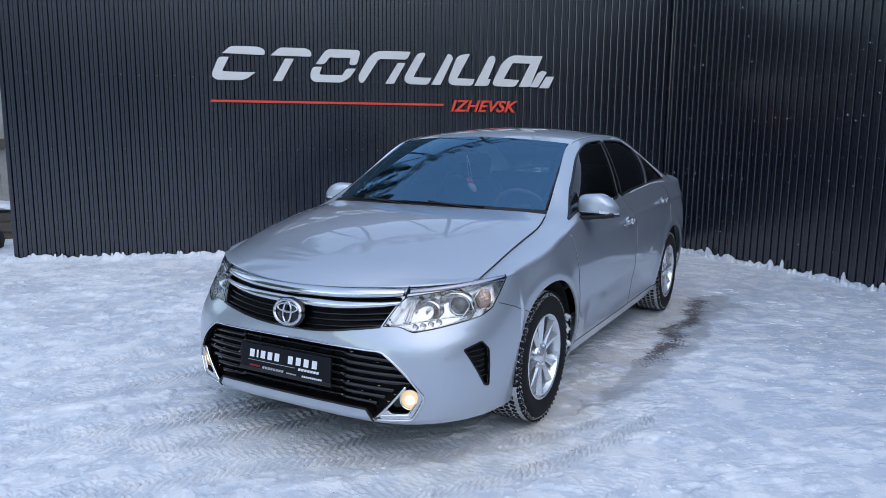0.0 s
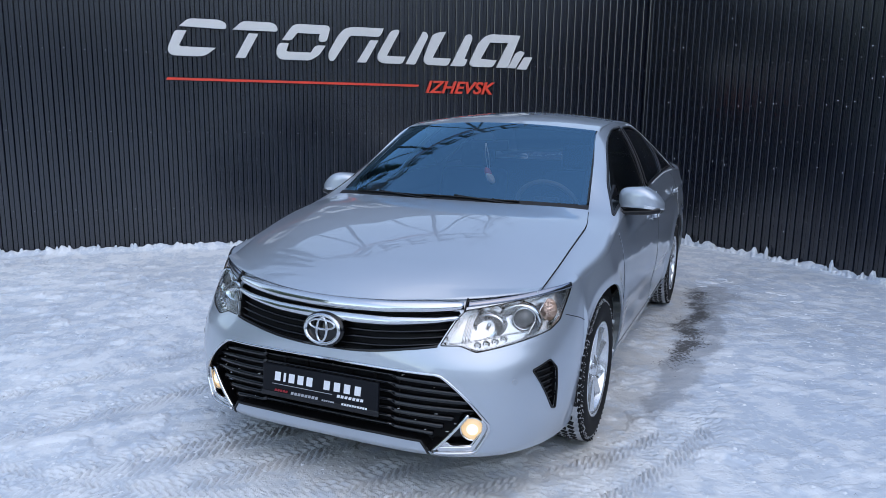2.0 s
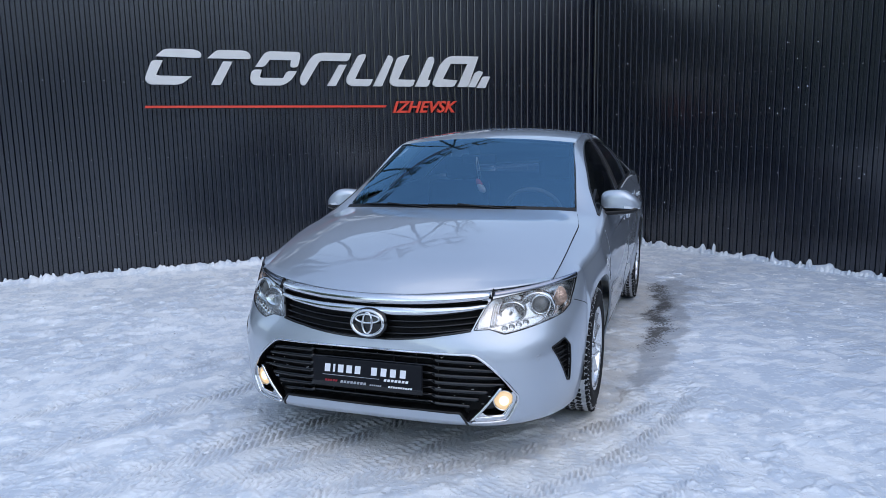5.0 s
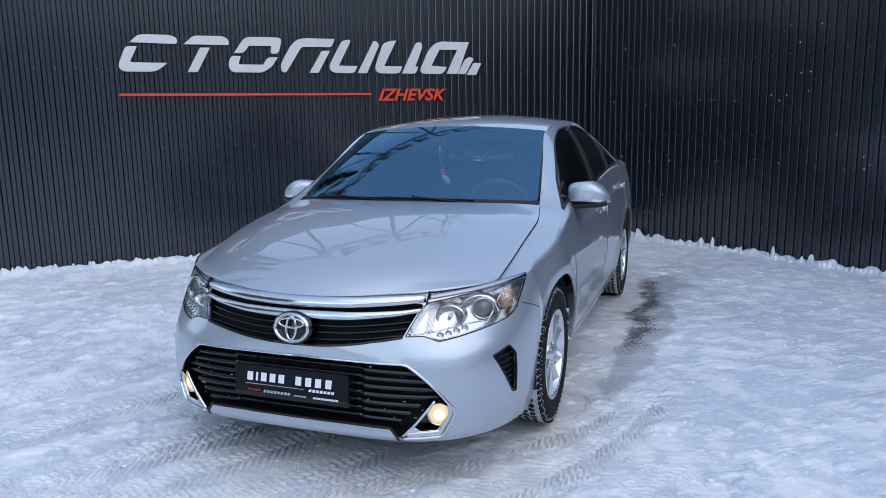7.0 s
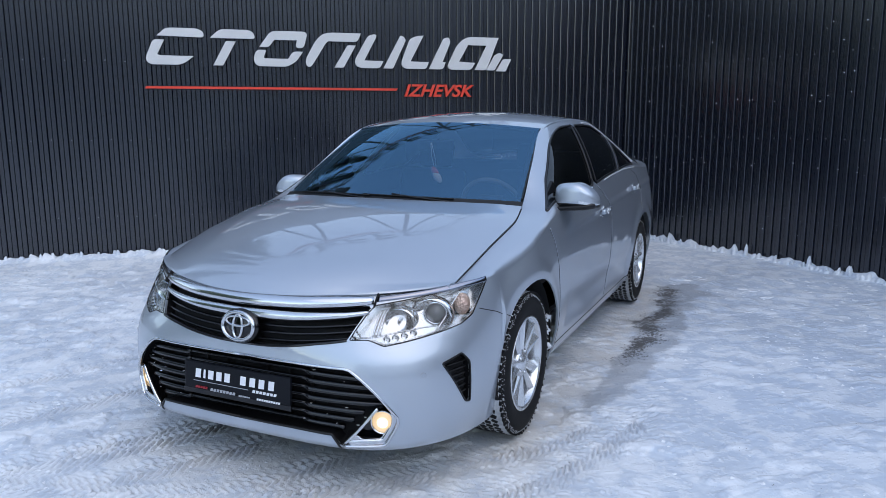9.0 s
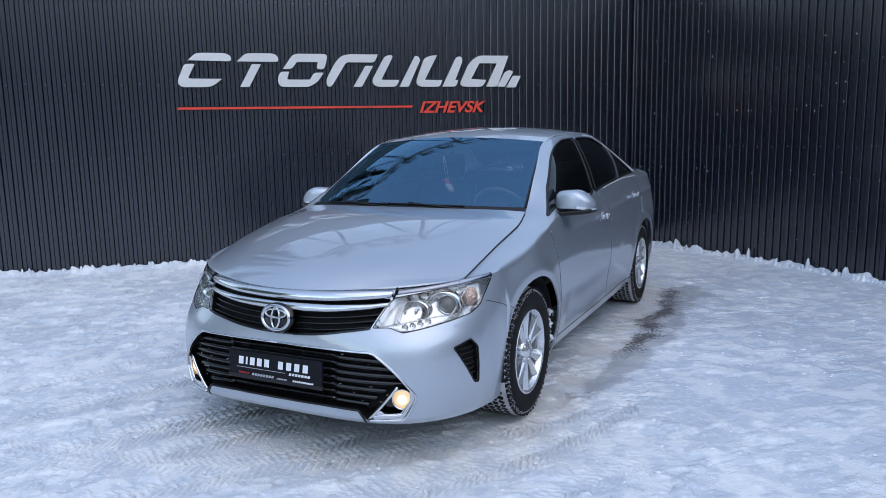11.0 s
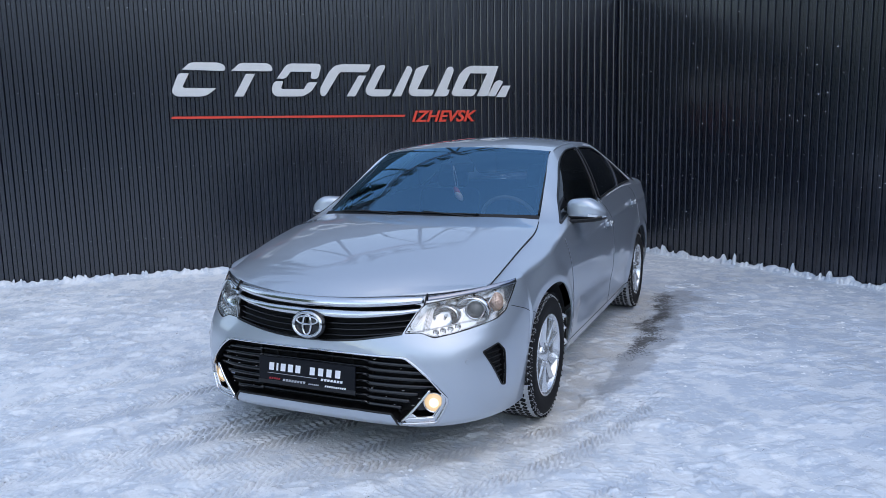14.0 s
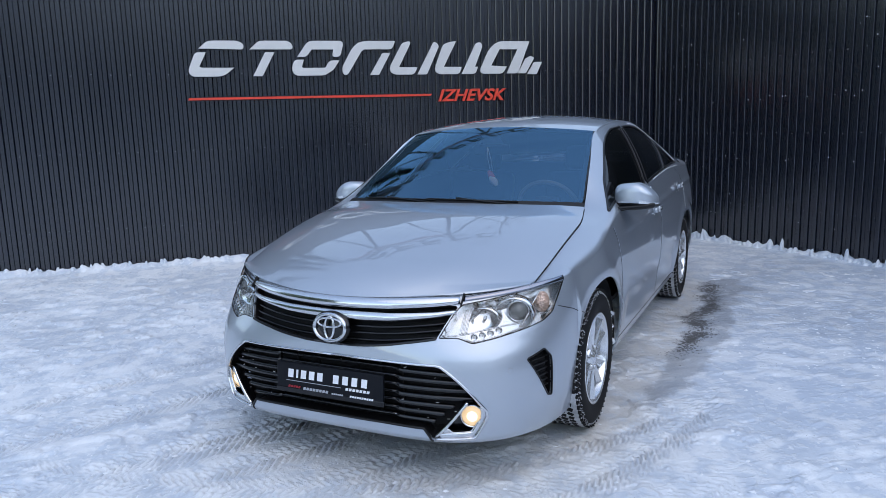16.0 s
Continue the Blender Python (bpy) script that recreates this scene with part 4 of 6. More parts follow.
def wheel(x, side):
    h = new("wheel")
    h.parent = car
    h.location = (x, side * 0.792, 0.325)
    h.rotation_euler = (0, 0.3 + x, 0 if side > 0 else math.pi)
    R = 0.328
    prof = [(0.205, -0.10), (0.225, -0.112), (0.27, -0.118), (0.305, -0.108), (0.320, -0.09), (R, -0.06), (R, 0.06), (0.320, 0.09), (0.305, 0.106), (0.27, 0.114), (0.235, 0.108), (0.214, 0.098)]
    v, f = lathe(prof, 72)
    tyre = link_part("tyre", mesh_of("tyre", v, f, RUBBER), h, "black winter tyre packed with snow")
    lip = [(0.212, 0.096), (0.219, 0.102), (0.219, 0.106), (0.210, 0.106), (0.203, 0.096), (0.196, 0.06), (0.19, -0.08)]
    v, f = lathe(lip, 64)
    rim = link_part("rim", mesh_of("rim", v, f, ALLOY), h, "silver alloy rim")
    bm = bmesh.new()
    for i in range(10):
        a = 2 * math.pi * (i // 2) / 5 + (0.245 if i % 2 else -0.245) + math.pi / 2
        r = Matrix.Rotation(-a, 4, "Y")
        near, far = 0.05, 0.205
        w0, w1 = 0.013, 0.033
        ys = (0.088, 0.098)
        pts = [(near, ys[0] - 0.012, -w0), (near, ys[0] - 0.012, w0), (far, ys[1] - 0.02, w1), (far, ys[1] - 0.02, -w1),
               (near, ys[0], 0.0), (far, ys[1], 0.004 if i % 2 else -0.004)]
        vs = [bm.verts.new(r @ Vector(p)) for p in pts]
        for fc in ((0, 4, 5, 3), (4, 1, 2, 5), (0, 1, 4), (3, 5, 2), (0, 3, 2, 1)):
            bm.faces.new([vs[j] for j in fc])
    part("spokes", bm, ALLOY, h)
    v, f = lathe([(0.0, 0.098), (0.030, 0.097), (0.034, 0.090), (0.066, 0.086), (0.072, 0.07), (0.072, 0.03)], 32)
    link_part("hub_cap", mesh_of("hub_cap", v, f, ALLOY), h)
    for i in range(5):
        a = 2 * math.pi * i / 5 + math.pi / 2 + math.pi / 5
        v, f = lathe([(0.0, 0.094), (0.008, 0.094), (0.009, 0.08)], 6)
        o = link_part("wheel_nut", mesh_of("wheel_nut", v, f, CHROME), h)
        o.location = (0.052 * math.cos(a), 0, 0.052 * math.sin(a))
    v, f = lathe([(0.06, 0.052), (0.12, 0.046), (0.150, 0.030), (0.152, 0.0)], 40)
    link_part("dish", mesh_of("dish", v, f, DISH), h, "shaded inner dish")
    v, f = lathe([(0.0, 0.0), (0.16, 0.0), (0.165, -0.03)], 32)
    link_part("brake_disc", mesh_of("brake_disc", v, f, SMOKED), h)
    v, f = lathe([(R - 0.003, -0.098), (R + 0.0036, -0.07), (R + 0.0036, 0.07), (R - 0.003, 0.098)], 72)
    rw = random.Random(int(100 * abs(x)) + 3)
    for k in range(1500):
        a, q = rw.uniform(0, 2 * math.pi), rw.random()
        size = rw.uniform(0.0012, 0.0034)
        centre = Vector(((R + 0.001 - 0.022 * q) * math.cos(a), 0.080 + 0.028 * q, (R + 0.002 - 0.022 * q) * math.sin(a)))
        n0 = len(v)
        v.extend(tuple(centre + Vector(d) * size * rw.uniform(0.8, 1.2)) for d in ((1, 0, 0), (-1, 0, 0), (0, 1, 0), (0, -1, 0), (0, 0, 1), (0, 0, -1)))
        f.extend(tuple(n0 + i for i in t) for t in ((0, 2, 4), (2, 1, 4), (1, 3, 4), (3, 0, 4), (2, 0, 5), (1, 2, 5), (3, 1, 5), (0, 3, 5)))
    tagged(link_part("packed_snow", mesh_of("packed_snow", v, f, PACKED), h, "snow packed in the tread"), kind="stuff")
    if "tread" not in WHEEL:
        bm = bmesh.new()
        for i in range(64):
            for j in range(6):
                a = 2 * math.pi * (i + 0.5 * (j % 2)) / 64
                edge = j in (0, 5)
                m = Matrix.Rotation(-a, 4, "Y") @ Matrix.Translation((R + (-0.004 if edge else 0.001), -0.088 + 0.0352 * j, 0)) @ Matrix.Rotation((0.35 if j < 3 else -0.35), 4, "X") @ Matrix.Rotation((0.30 if j == 0 else -0.30 if j == 5 else 0), 4, "Z")
                box(bm, (0.006, 0.028 + 0.003 * math.sin(i * 2.1 + j), 0.0235 + 0.002 * math.sin(i * 3.3 + j)), m @ Matrix.Rotation(0.12 * math.sin(i * 1.7 + j * 2), 4, "X"))
        WHEEL["tread"] = part("tread", bm, RUBBER, h, "winter tread blocks").data
    else:
        link_part("tread", WHEEL["tread"], h, "winter tread blocks")
    return h


for x in (0.0, -BASE):
    for side in (1, -1):
        wheel(x, side)
        v, f = lathe([(0.376, 0.0), (0.388, -0.10), (0.388, -0.33), (0.0, -0.33)], 36, first=-12, last=192)
        o = link_part("wheel_liner", mesh_of("wheel_liner", v, f, LINER), car)
        o.location, o.rotation_euler = (x - (0.045 if x == 0 else 0.03), side * 0.880, 0.335), (0, 0, 0 if side > 0 else math.pi)

# floor of the car, keeps daylight out of the shell
bm = box(bmesh.new(), (3.2, 1.25, 0.03), pose(-1.40, 0, 0.25))
part("underbody", bm, LINER, car)
bm = box(bmesh.new(), (0.03, 1.1, 0.5), pose(0.45, 0, 0.46))
part("radiator", bm, LINER, car)
bm = box(bmesh.new(), (0.03, 1.5, 0.7), pose(-0.30, 0, 0.62))
part("bulkhead", bm, LINER, car)

# ---- front of the car ----
def bucket(name, poly, depth, material, parent, both=True, off=0.0):
    """The walls of a recess round an outline."""
    q = np.array(dense(poly, 0.012, closed=True))
    P0, P1 = shell(q[:, 0], q[:, 1], off), shell(q[:, 0], q[:, 1], -depth)
    n = len(q)
    V = np.concatenate([P0, P1])
    F = [(i, (i + 1) % n, (i + 1) % n + n, i + n) for i in range(n)]
    if both and min(p[0] for p in poly) > 0.02:
        link_part(name, mesh_of(name, V * np.array((1, -1, 1)), [tuple(reversed(t)) for t in F], material), parent)
    elif both:
        F = [t for t, a0, a1 in zip(F, q[:, 0], np.roll(q[:, 0], -1)) if a0 > 1e-6 or a1 > 1e-6]
        V, F = mirrored(V, F)
    return link_part(name, mesh_of(name, V, F, material), parent)


def across(poly):
    return poly + neg(poly)[::-1]


def nose_path(pts):
    """A path across the nose from one side to the other, given for one half."""
    half = on_nose(pts)
    return [(-a, z) for a, z in half[::-1] if a > 1e-6] + half


def skin_signed(a, b):
    p = skin(np.abs(a), b)
    p[..., 1] *= np.where(np.asarray(a) < 0, -1, 1)
    return p


def cross_strip(name, pts, width, height, material, parent, off=0.0, label="", taper=None, step=0.014):
    """A bar right across the nose."""
    q = np.array(dense(nose_path(pts), step))
    P = skin_signed(q[:, 0], q[:, 1])
    N = skin_n(np.abs(q[:, 0]) + 1e-3, q[:, 1])
    N[:, 1] *= np.where(q[:, 0] < 0, -1, 1)
    T = np.gradient(P, axis=0)
    T /= np.linalg.norm(T, axis=1, keepdims=True) + 1e-12
    S = np.cross(N, T)
    w, h = width / 2, height
    sec = [(-w, off - 0.006), (-w, off + h * 0.55), (-w * 0.55, off + h), (w * 0.55, off + h), (w, off + h * 0.55), (w, off - 0.006)]
    ks = [1.0 if taper is None else taper(abs(2 * i / (len(P) - 1) - 1)) for i in range(len(P))]
    v, f = sweep(list(P), [(s * k, n) for s, n, k in zip(S, N, ks)], sec)
    return link_part(name, mesh_of(name, v, f, material), parent, label)


def half_patch(name, poly, material, parent, off):
    """A patch right across the nose, recessed."""
    return patch(name, poly, material, parent, off, both=True, step=0.02)


# upper grille
grille = new("grille")
grille.parent = car
half_patch("grille_back", GRILLE, LINER, grille, -0.05)
bucket("grille_wall", GRILLE, 0.05, BLACK, grille)
for zc, ze in ((0.583, 0.624), (0.610, 0.648), (0.637, 0.672)):
    cross_strip("slat", [(0.0, zc), (0.20, zc + 0.006), (0.40, zc + (ze - zc) * 0.72), (0.488, ze)], 0.010, 0.014, GLOSSBLACK, grille, off=-0.034)
cross_strip("chrome_bar", [(0.0, 0.682), (0.25, 0.686), (0.44, 0.697), (0.516, 0.706)], 0.040, 0.020, CHROME, grille, off=-0.014, taper=lambda k: 1.05 - 0.6 * k**2, label="bright chrome grille bar")
cross_strip("chrome_lip", [(0.0, 0.733), (0.25, 0.735), (0.46, 0.743), (0.520, 0.745)], 0.046, 0.020, CHROME, grille, off=-0.004, taper=lambda k: 1.0 - 0.35 * k**8, label="chrome lip below the bonnet edge")


# badge: plain ovals
def oval(name, cx, cy, rx, rz, thick, material, parent, depth=0.012, n=48):
    pts = [(cx, cy + rx * math.cos(2 * math.pi * i / n), rz * math.sin(2 * math.pi * i / n)) for i in range(n + 1)]
    v, f = [], []
    k = 8
    for i in range(n):
        a = 2 * math.pi * i / n
        for j in range(k):
            b = 2 * math.pi * j / k
            v.append((cx + depth * math.sin(b) * 0.5, cy + (rx + thick * math.cos(b)) * math.cos(a), (rz + thick * math.cos(b)) * math.sin(a)))
    for i in range(n):
        for j in range(k):
            f.append((i * k + j, (i + 1) % n * k + j, (i + 1) % n * k + (j + 1) % k, i * k + (j + 1) % k))
    return link_part(name, mesh_of(name, v, f, material), parent)


badge = new("badge")
badge.parent = car
badge.matrix_local = pose(0.896, 0, 0.630, 0, -8, 0) @ Matrix.Diagonal((1.1, 1.19, 0.99, 1))
v, f = lathe([(0.0, 0.004), (0.9, 0.002), (1.0, -0.004), (1.0, -0.014)], 48, "x")
me = mesh_of("badge_back", v, f, BLACK)
me.transform(Matrix.Diagonal((1, 0.077, 0.069, 1)))
me.materials[0] = GLOSSBLACK
link_part("badge_back", me, badge)
oval("ring", 0.004, 0, 0.064, 0.056, 0.0078, CHROME, badge, 0.018)
o = oval("inner_oval", 0.006, 0, 0.019, 0.047, 0.0052, CHROME, badge)
o = oval("cross_oval", 0.006, 0, 0.048, 0.019, 0.0052, CHROME, badge)
o.location = (0, 0, 0.020)

# lower intake
intake = new("lower_intake")
intake.parent = car
half_patch("intake_back", INTAKE, LINER, intake, -0.075)
bucket("intake_wall", INTAKE, 0.075, BLACK, intake)
for k in range(7):
    z = 0.287 + 0.033 * k
    ext = [y for y in np.linspace(0.40, 0.66, 60) if inside(INTAKE, np.array([float(nose_a(y, z - 0.012))]), np.array([z - 0.012]))[0]]
    y1 = max(ext) if ext else 0.42
    if k < 3:
        y1 = min(y1, 0.470 + 0.04 * k)
    cross_strip("slat", [(0.0, z), (0.30, z)], 0.012, 0.016, SLAT, intake, off=-0.044)
    strip("blade", on_nose([(0.292, z + 0.001), (0.312, z - 0.008), (y1 * 0.6 + 0.12, z - 0.010), (y1 - 0.004, z - 0.014)]), 0.019, 0.014, SLAT, intake, off=-0.040)
for s_ in (1, -1):
    for y in (0.10, 0.21, 0.31):
        p0 = skin(float(nose_a(y, 0.385)), 0.385)
        bm = box(bmesh.new(), (0.012, 0.006, 0.22), pose(float(p0[0]) - 0.055, s_ * y, 0.385))
        part("web", bm, BLACK, intake)
rs = random.Random(23)
bm = bmesh.new()
for k in range(30):
    y, z = rs.choice((-1, 1)) * rs.uniform(0.02, 0.58), 0.293 + 0.033 * rs.randint(0, 6)
    if abs(y) < 0.27 and z < 0.46 or not inside(INTAKE, np.array([float(nose_a(abs(y), z))]), np.array([z - 0.012]))[0]:
        continue
    p0 = shell(np.array([float(nose_a(abs(y), z))]), np.array([z]), -0.020)[0]
    bmesh.ops.create_icosphere(bm, subdivisions=1, radius=1, matrix=pose(float(p0[0]), math.copysign(float(p0[1]), y), z, rs.uniform(0, 60)) @ Matrix.Diagonal((0.003, rs.uniform(0.002, 0.010), rs.uniform(0.001, 0.002), 1)))
tagged(part("frozen_snow", bm, PACKED, intake, "bits of ice on the slats", smooth=True), kind="stuff")
top_path = on_nose([(0.0, 0.514), (0.25, 0.514), (0.470, 0.512), (0.492, 0.507), (0.515, 0.492), (0.652, 0.346), (0.662, 0.330), (0.664, 0.308), (0.656, 0.288), (0.624, 0.226), (0.614, 0.218), (0.470, 0.211)])
strip("chrome_surround", top_path, 0.011, 0.007, CHROME, intake, off=-0.001, label="thin chrome edge round the intake")
strip("bezel", on_nose([(0.650, 0.350), (0.656, 0.325), (0.653, 0.295), (0.615, 0.230), (0.486, 0.222)]), 0.026, 0.006, CHROME, intake, off=-0.010, label="broad chrome fog lamp bezel")
strip("bezel_edge", on_nose([(0.470, 0.216), (0.500, 0.246), (0.598, 0.366)]), 0.013, 0.010, CHROME, intake, off=-0.012)
patch("bezel_plate", rounded(on_nose([(0.470, 0.214), (0.500, 0.246), (0.522, 0.256), (0.538, 0.240), (0.604, 0.243), (0.636, 0.290), (0.653, 0.294), (0.617, 0.221)]), 0.006), CHROME, intake, -0.010, step=0.006, label="broad chrome foot of the bezel", thick=0.006)
strip("grille_edge", on_nose([(0.0, 0.560), (0.10, 0.562), (0.20, 0.570), (0.34, 0.591), (0.462, 0.610)]), 0.010, 0.003, GLOSSBLACK, car)
strip("splitter_edge", on_nose([(0.0, 0.256), (0.25, 0.258), (0.425, 0.254), (0.448, 0.222), (0.455, 0.198)]), 0.010, 0.004, BLACK, intake)
FOGBOWL = on_nose([(0.472, 0.214), (0.502, 0.246), (0.603, 0.370), (0.628, 0.368), (0.658, 0.330), (0.660, 0.308), (0.618, 0.222)])
patch("fog_surround", FOGBOWL, GLOSSBLACK, intake, -0.050, step=0.012)
bucket("fog_wall", FOGBOWL, 0.050, GLOSSBLACK, intake, off=-0.006)
for s_ in (1, -1):
    fog = new("fog_lamp")
    fog.parent = car
    fog.matrix_local = pose(0.812, s_ * 0.600, 0.303, 0, 0, s_ * 18)
    tagged(fog, "lit round fog lamp")
    v, f = lathe([(0.0, 0.012), (0.02, 0.011), (0.036, 0.006), (0.041, 0.0)], 32, "x")
    link_part("lens", mesh_of("lens", v, f, BULB), fog, "glowing warm lens")
    v, f = lathe([(0.041, -0.002), (0.047, -0.020), (0.058, -0.034)], 32, "x")
    link_part("bowl", mesh_of("bowl", v, f, SMOKED), fog)
    v, f = lathe([(0.0, 0.0165), (0.010, 0.0160), (0.018, 0.0135), (0.023, 0.0095)], 24, "x")
    link_part("bulb", mesh_of("bulb", v, f, GLOW), fog, "white-hot bulb glare")
    v, f = lathe([(0.041, 0.0), (0.044, 0.010), (0.048, 0.008), (0.048, -0.05)], 32, "x")
    link_part("rim", mesh_of("rim", v, f, CHROME), fog)

# number-plate holder: plain bars only
plate = new("plate_holder")
plate.parent = car
plate.matrix_local = pose(0.928, 0, 0.400, 0, -4, 0)
tagged(plate, "black dealer plate with pale bars")
part("plate", box(bmesh.new(), (0.012, 0.532, 0.128), None, 0.004), PLATE, plate)
part("frame", box(bmesh.new(), (0.008, 0.540, 0.022), pose(0.003, 0, -0.056), 0.002), GLOSSBLACK, plate)


def flat_bar(name, y, z, w, h, material, lean=0.0, hollow=0.0):
    bm = bmesh.new()
    m = Matrix.Translation((0.0090 if z < -0.044 + 0.02 else 0.0078, y, z)) @ Matrix.Rotation(math.pi / 2, 4, "Z")
    rects = [(-w / 2, w / 2, -h / 2, h / 2)]
    if hollow:
        t = hollow
        rects = [(-w / 2, w / 2, h / 2 - t, h / 2), (-w / 2, -w / 2 + t, -h / 2 + t, h / 2 - t), (w / 2 - t, w / 2, -h / 2 + t, h / 2 - t), (-w / 2, w / 2, -h / 2, -h / 2 + t)]
    for x0, x1, z0, z1 in rects:
        prism(bm, [(x0 + lean * z0, z0), (x1 + lean * z0, z0), (x1 + lean * z1, z1), (x0 + lean * z1, z1)], 0.0015, m)
    return part(name, bm, material, plate)


for i, y in enumerate((-0.190, -0.157, -0.124, -0.082, -0.040, 0.040, 0.086, 0.131, 0.178)):
    flat_bar("bar", y, 0.019, 0.010 if i == 1 else 0.027, 0.036, PRINT, lean=0.10)
flat_bar("line", -0.075, -0.013, 0.28, 0.0022, GREYPRINT)
for y, z, w_, h_, mt in ((0.145, -0.015, 0.120, 0.011, PRINT), (-0.062, -0.040, 0.130, 0.011, GREYPRINT), (0.047, -0.043, 0.058, 0.006, GREYPRINT), (0.165, -0.043, 0.115, 0.008, PRINT), (-0.172, -0.038, 0.065, 0.009, REDPRINT)):
    n_ = max(1, int(w_ / (h_ * 1.4)))
    for k in range(n_):
        flat_bar("bar", y - w_ / 2 + (k + 0.5) * w_ / n_, z, w_ / n_ * 0.72, h_, mt, lean=0.3)

# air vents at the bumper's corners
patch("vent_back", VENT, LINER, car, -0.035)
bucket("vent_wall", VENT, 0.035, BLACK, car)
strip("vent_edge", VENT + VENT[:1], 0.007, 0.003, BLACK, car)
for k in range(6):
    z = 0.375 + 0.025 * k
    strip("vent_slat", on_nose([(0.834 - 0.040 * (z - 0.345) / 0.19, z), (0.842, z + 0.004)]), 0.006, 0.010, BLACK, car, off=-0.022)
for s_ in (1, -1):
    p0 = skin(float(nose_a(0.737, 0.483)), 0.483)
    v, f = lathe([(0.0100, 0.0012), (0.0112, 0.0012), (0.0113, -0.001)], 20, "x")
    o = link_part("parking_sensor", mesh_of("parking_sensor", v, f, GREYPRINT), car)
    o.matrix_local = pose(float(p0[0]) + 0.001, s_ * float(p0[1]), 0.483, 0, 0, s_ * 42)

# headlamps
for s_ in (1, -1):
    lamp = new("headlamp")
    lamp.parent = car
    tagged(lamp, "clear headlamp with chrome reflectors and projector")
    flip = Matrix.Diagonal((1, s_, 1, 1))

    def turned(ob):
        ob.data.transform(flip)
        if s_ < 0:
            ob.data.flip_normals()

    def lamp_piece(name, v, f, material, y=None, z=None, off=-0.03, turn=0.0, scale=(1, 1, 1), label=""):
        me = mesh_of(name, v, f, material)
        if y is not None:
            p0 = shell(np.array([float(nose_a(y, z))]), np.array([z]), off)[0]
            me.transform(Matrix.Translation(tuple(p0)) @ pose(0, 0, 0, 0, 0, turn) @ Matrix.Diagonal((*scale, 1)))
        me.transform(flip)
        if s_ < 0:
            me.flip_normals()
        return link_part(name, me, lamp, label)

    o = patch("lamp_back", LAMP, LAMPSILVER, lamp, -0.055, both=False)
    turned(o)
    o = bucket("lamp_wall", LAMP, 0.055, REFLECTOR, lamp, both=False)
    turned(o)
    o = patch("cover", LAMP, LENS, lamp, 0.002, both=False, label="clear lamp cover")
    turned(o)
    o.visible_shadow = False
    ring_p = [(0.047, -0.02), (0.047, 0.012), (0.043, 0.016), (0.038, 0.012), (0.036, -0.01)]
    v, f = lathe(ring_p, 36, "x")
    lamp_piece("projector_ring", v, f, REFLECTOR, 0.737, 0.703, -0.035, 20)
    v, f = lathe([(0.0, 0.020), (0.012, 0.018), (0.024, 0.011), (0.033, 0.0), (0.037, -0.012)], 36, "x")
    lamp_piece("projector", v, f, PROJECTOR, 0.737, 0.703, -0.033, 20, label="dark glass projector lens")
    v, f = lathe([(0.0, -0.030), (0.036, -0.018), (0.047, -0.006), (0.051, -0.006), (0.056, 0.003), (0.060, 0.003), (0.066, 0.012), (0.071, 0.013), (0.078, -0.004), (0.080, -0.030)], 40, "x")
    lamp_piece("projector_bowl", v, f, REFLECTOR, 0.727, 0.695, -0.040, 20, (1, 1.1, 0.95))
    v, f = lathe([(0.0, -0.030), (0.012, -0.027), (0.022, -0.018), (0.024, -0.019), (0.034, -0.004), (0.036, -0.005), (0.046, 0.012), (0.050, 0.013), (0.056, -0.004), (0.058, -0.030)], 36, "x")
    lamp_piece("high_beam_bowl", v, f, REFLECTOR, 0.625, 0.690, -0.040, 12, (1, 1.15, 0.9))
    v, f = lathe([(0.0, 0.012), (0.007, 0.010), (0.008, -0.02)], 12, "x")
    lamp_piece("bulb", v, f, CHROME, 0.625, 0.690, -0.045, 12)
    for y, z in ((0.600, 0.619), (0.628, 0.624), (0.655, 0.630), (0.682, 0.637)):
        v, f = lathe([(0.0, -0.008), (0.006, -0.006), (0.012, 0.004), (0.013, 0.004), (0.014, 0.0)], 16, "x")
        lamp_piece("led_cell", v, f, REFLECTOR, y, z, -0.018, 18)
        v, f = lathe([(0.0, 0.004), (0.004, 0.003), (0.0055, -0.002)], 10, "x")
        lamp_piece("led", v, f, PRINT, y, z, -0.020, 18)
    v, f = lathe([(0.0, -0.020), (0.02, -0.016), (0.034, 0.0), (0.042, 0.018)], 28, "x")
    lamp_piece("indicator_bowl", v, f, REFLECTOR, 0.812, 0.722, -0.045, 38, (1, 0.8, 1.05))
    v, f = lathe([(0.0, 0.014), (0.014, 0.011), (0.024, 0.002), (0.028, -0.01)], 20, "x")
    lamp_piece("indicator", v, f, AMBER, 0.809, 0.716, -0.020, 38, (1, 1.2, 1.6), label="pale amber indicator")
    q = dense(on_nose([(0.752, 0.640), (0.768, 0.690), (0.790, 0.772)]), 0.01)
    P0 = np.array([shell(np.array([a]), np.array([b]), -0.012)[0] for a, b in q])
    v, f = tube(P0, 0.0035, 6)
    lamp_piece("divider", v, f, REFLECTOR)
    o = patch("ledge", rounded(on_nose([(0.560, 0.618), (0.600, 0.602), (0.665, 0.613), (0.755, 0.639), (0.752, 0.652), (0.700, 0.650), (0.625, 0.640)]), 0.008), LAMPSILVER, lamp, -0.022, both=False, step=0.006, label="lower ledge holding the small lights")
    turned(o)
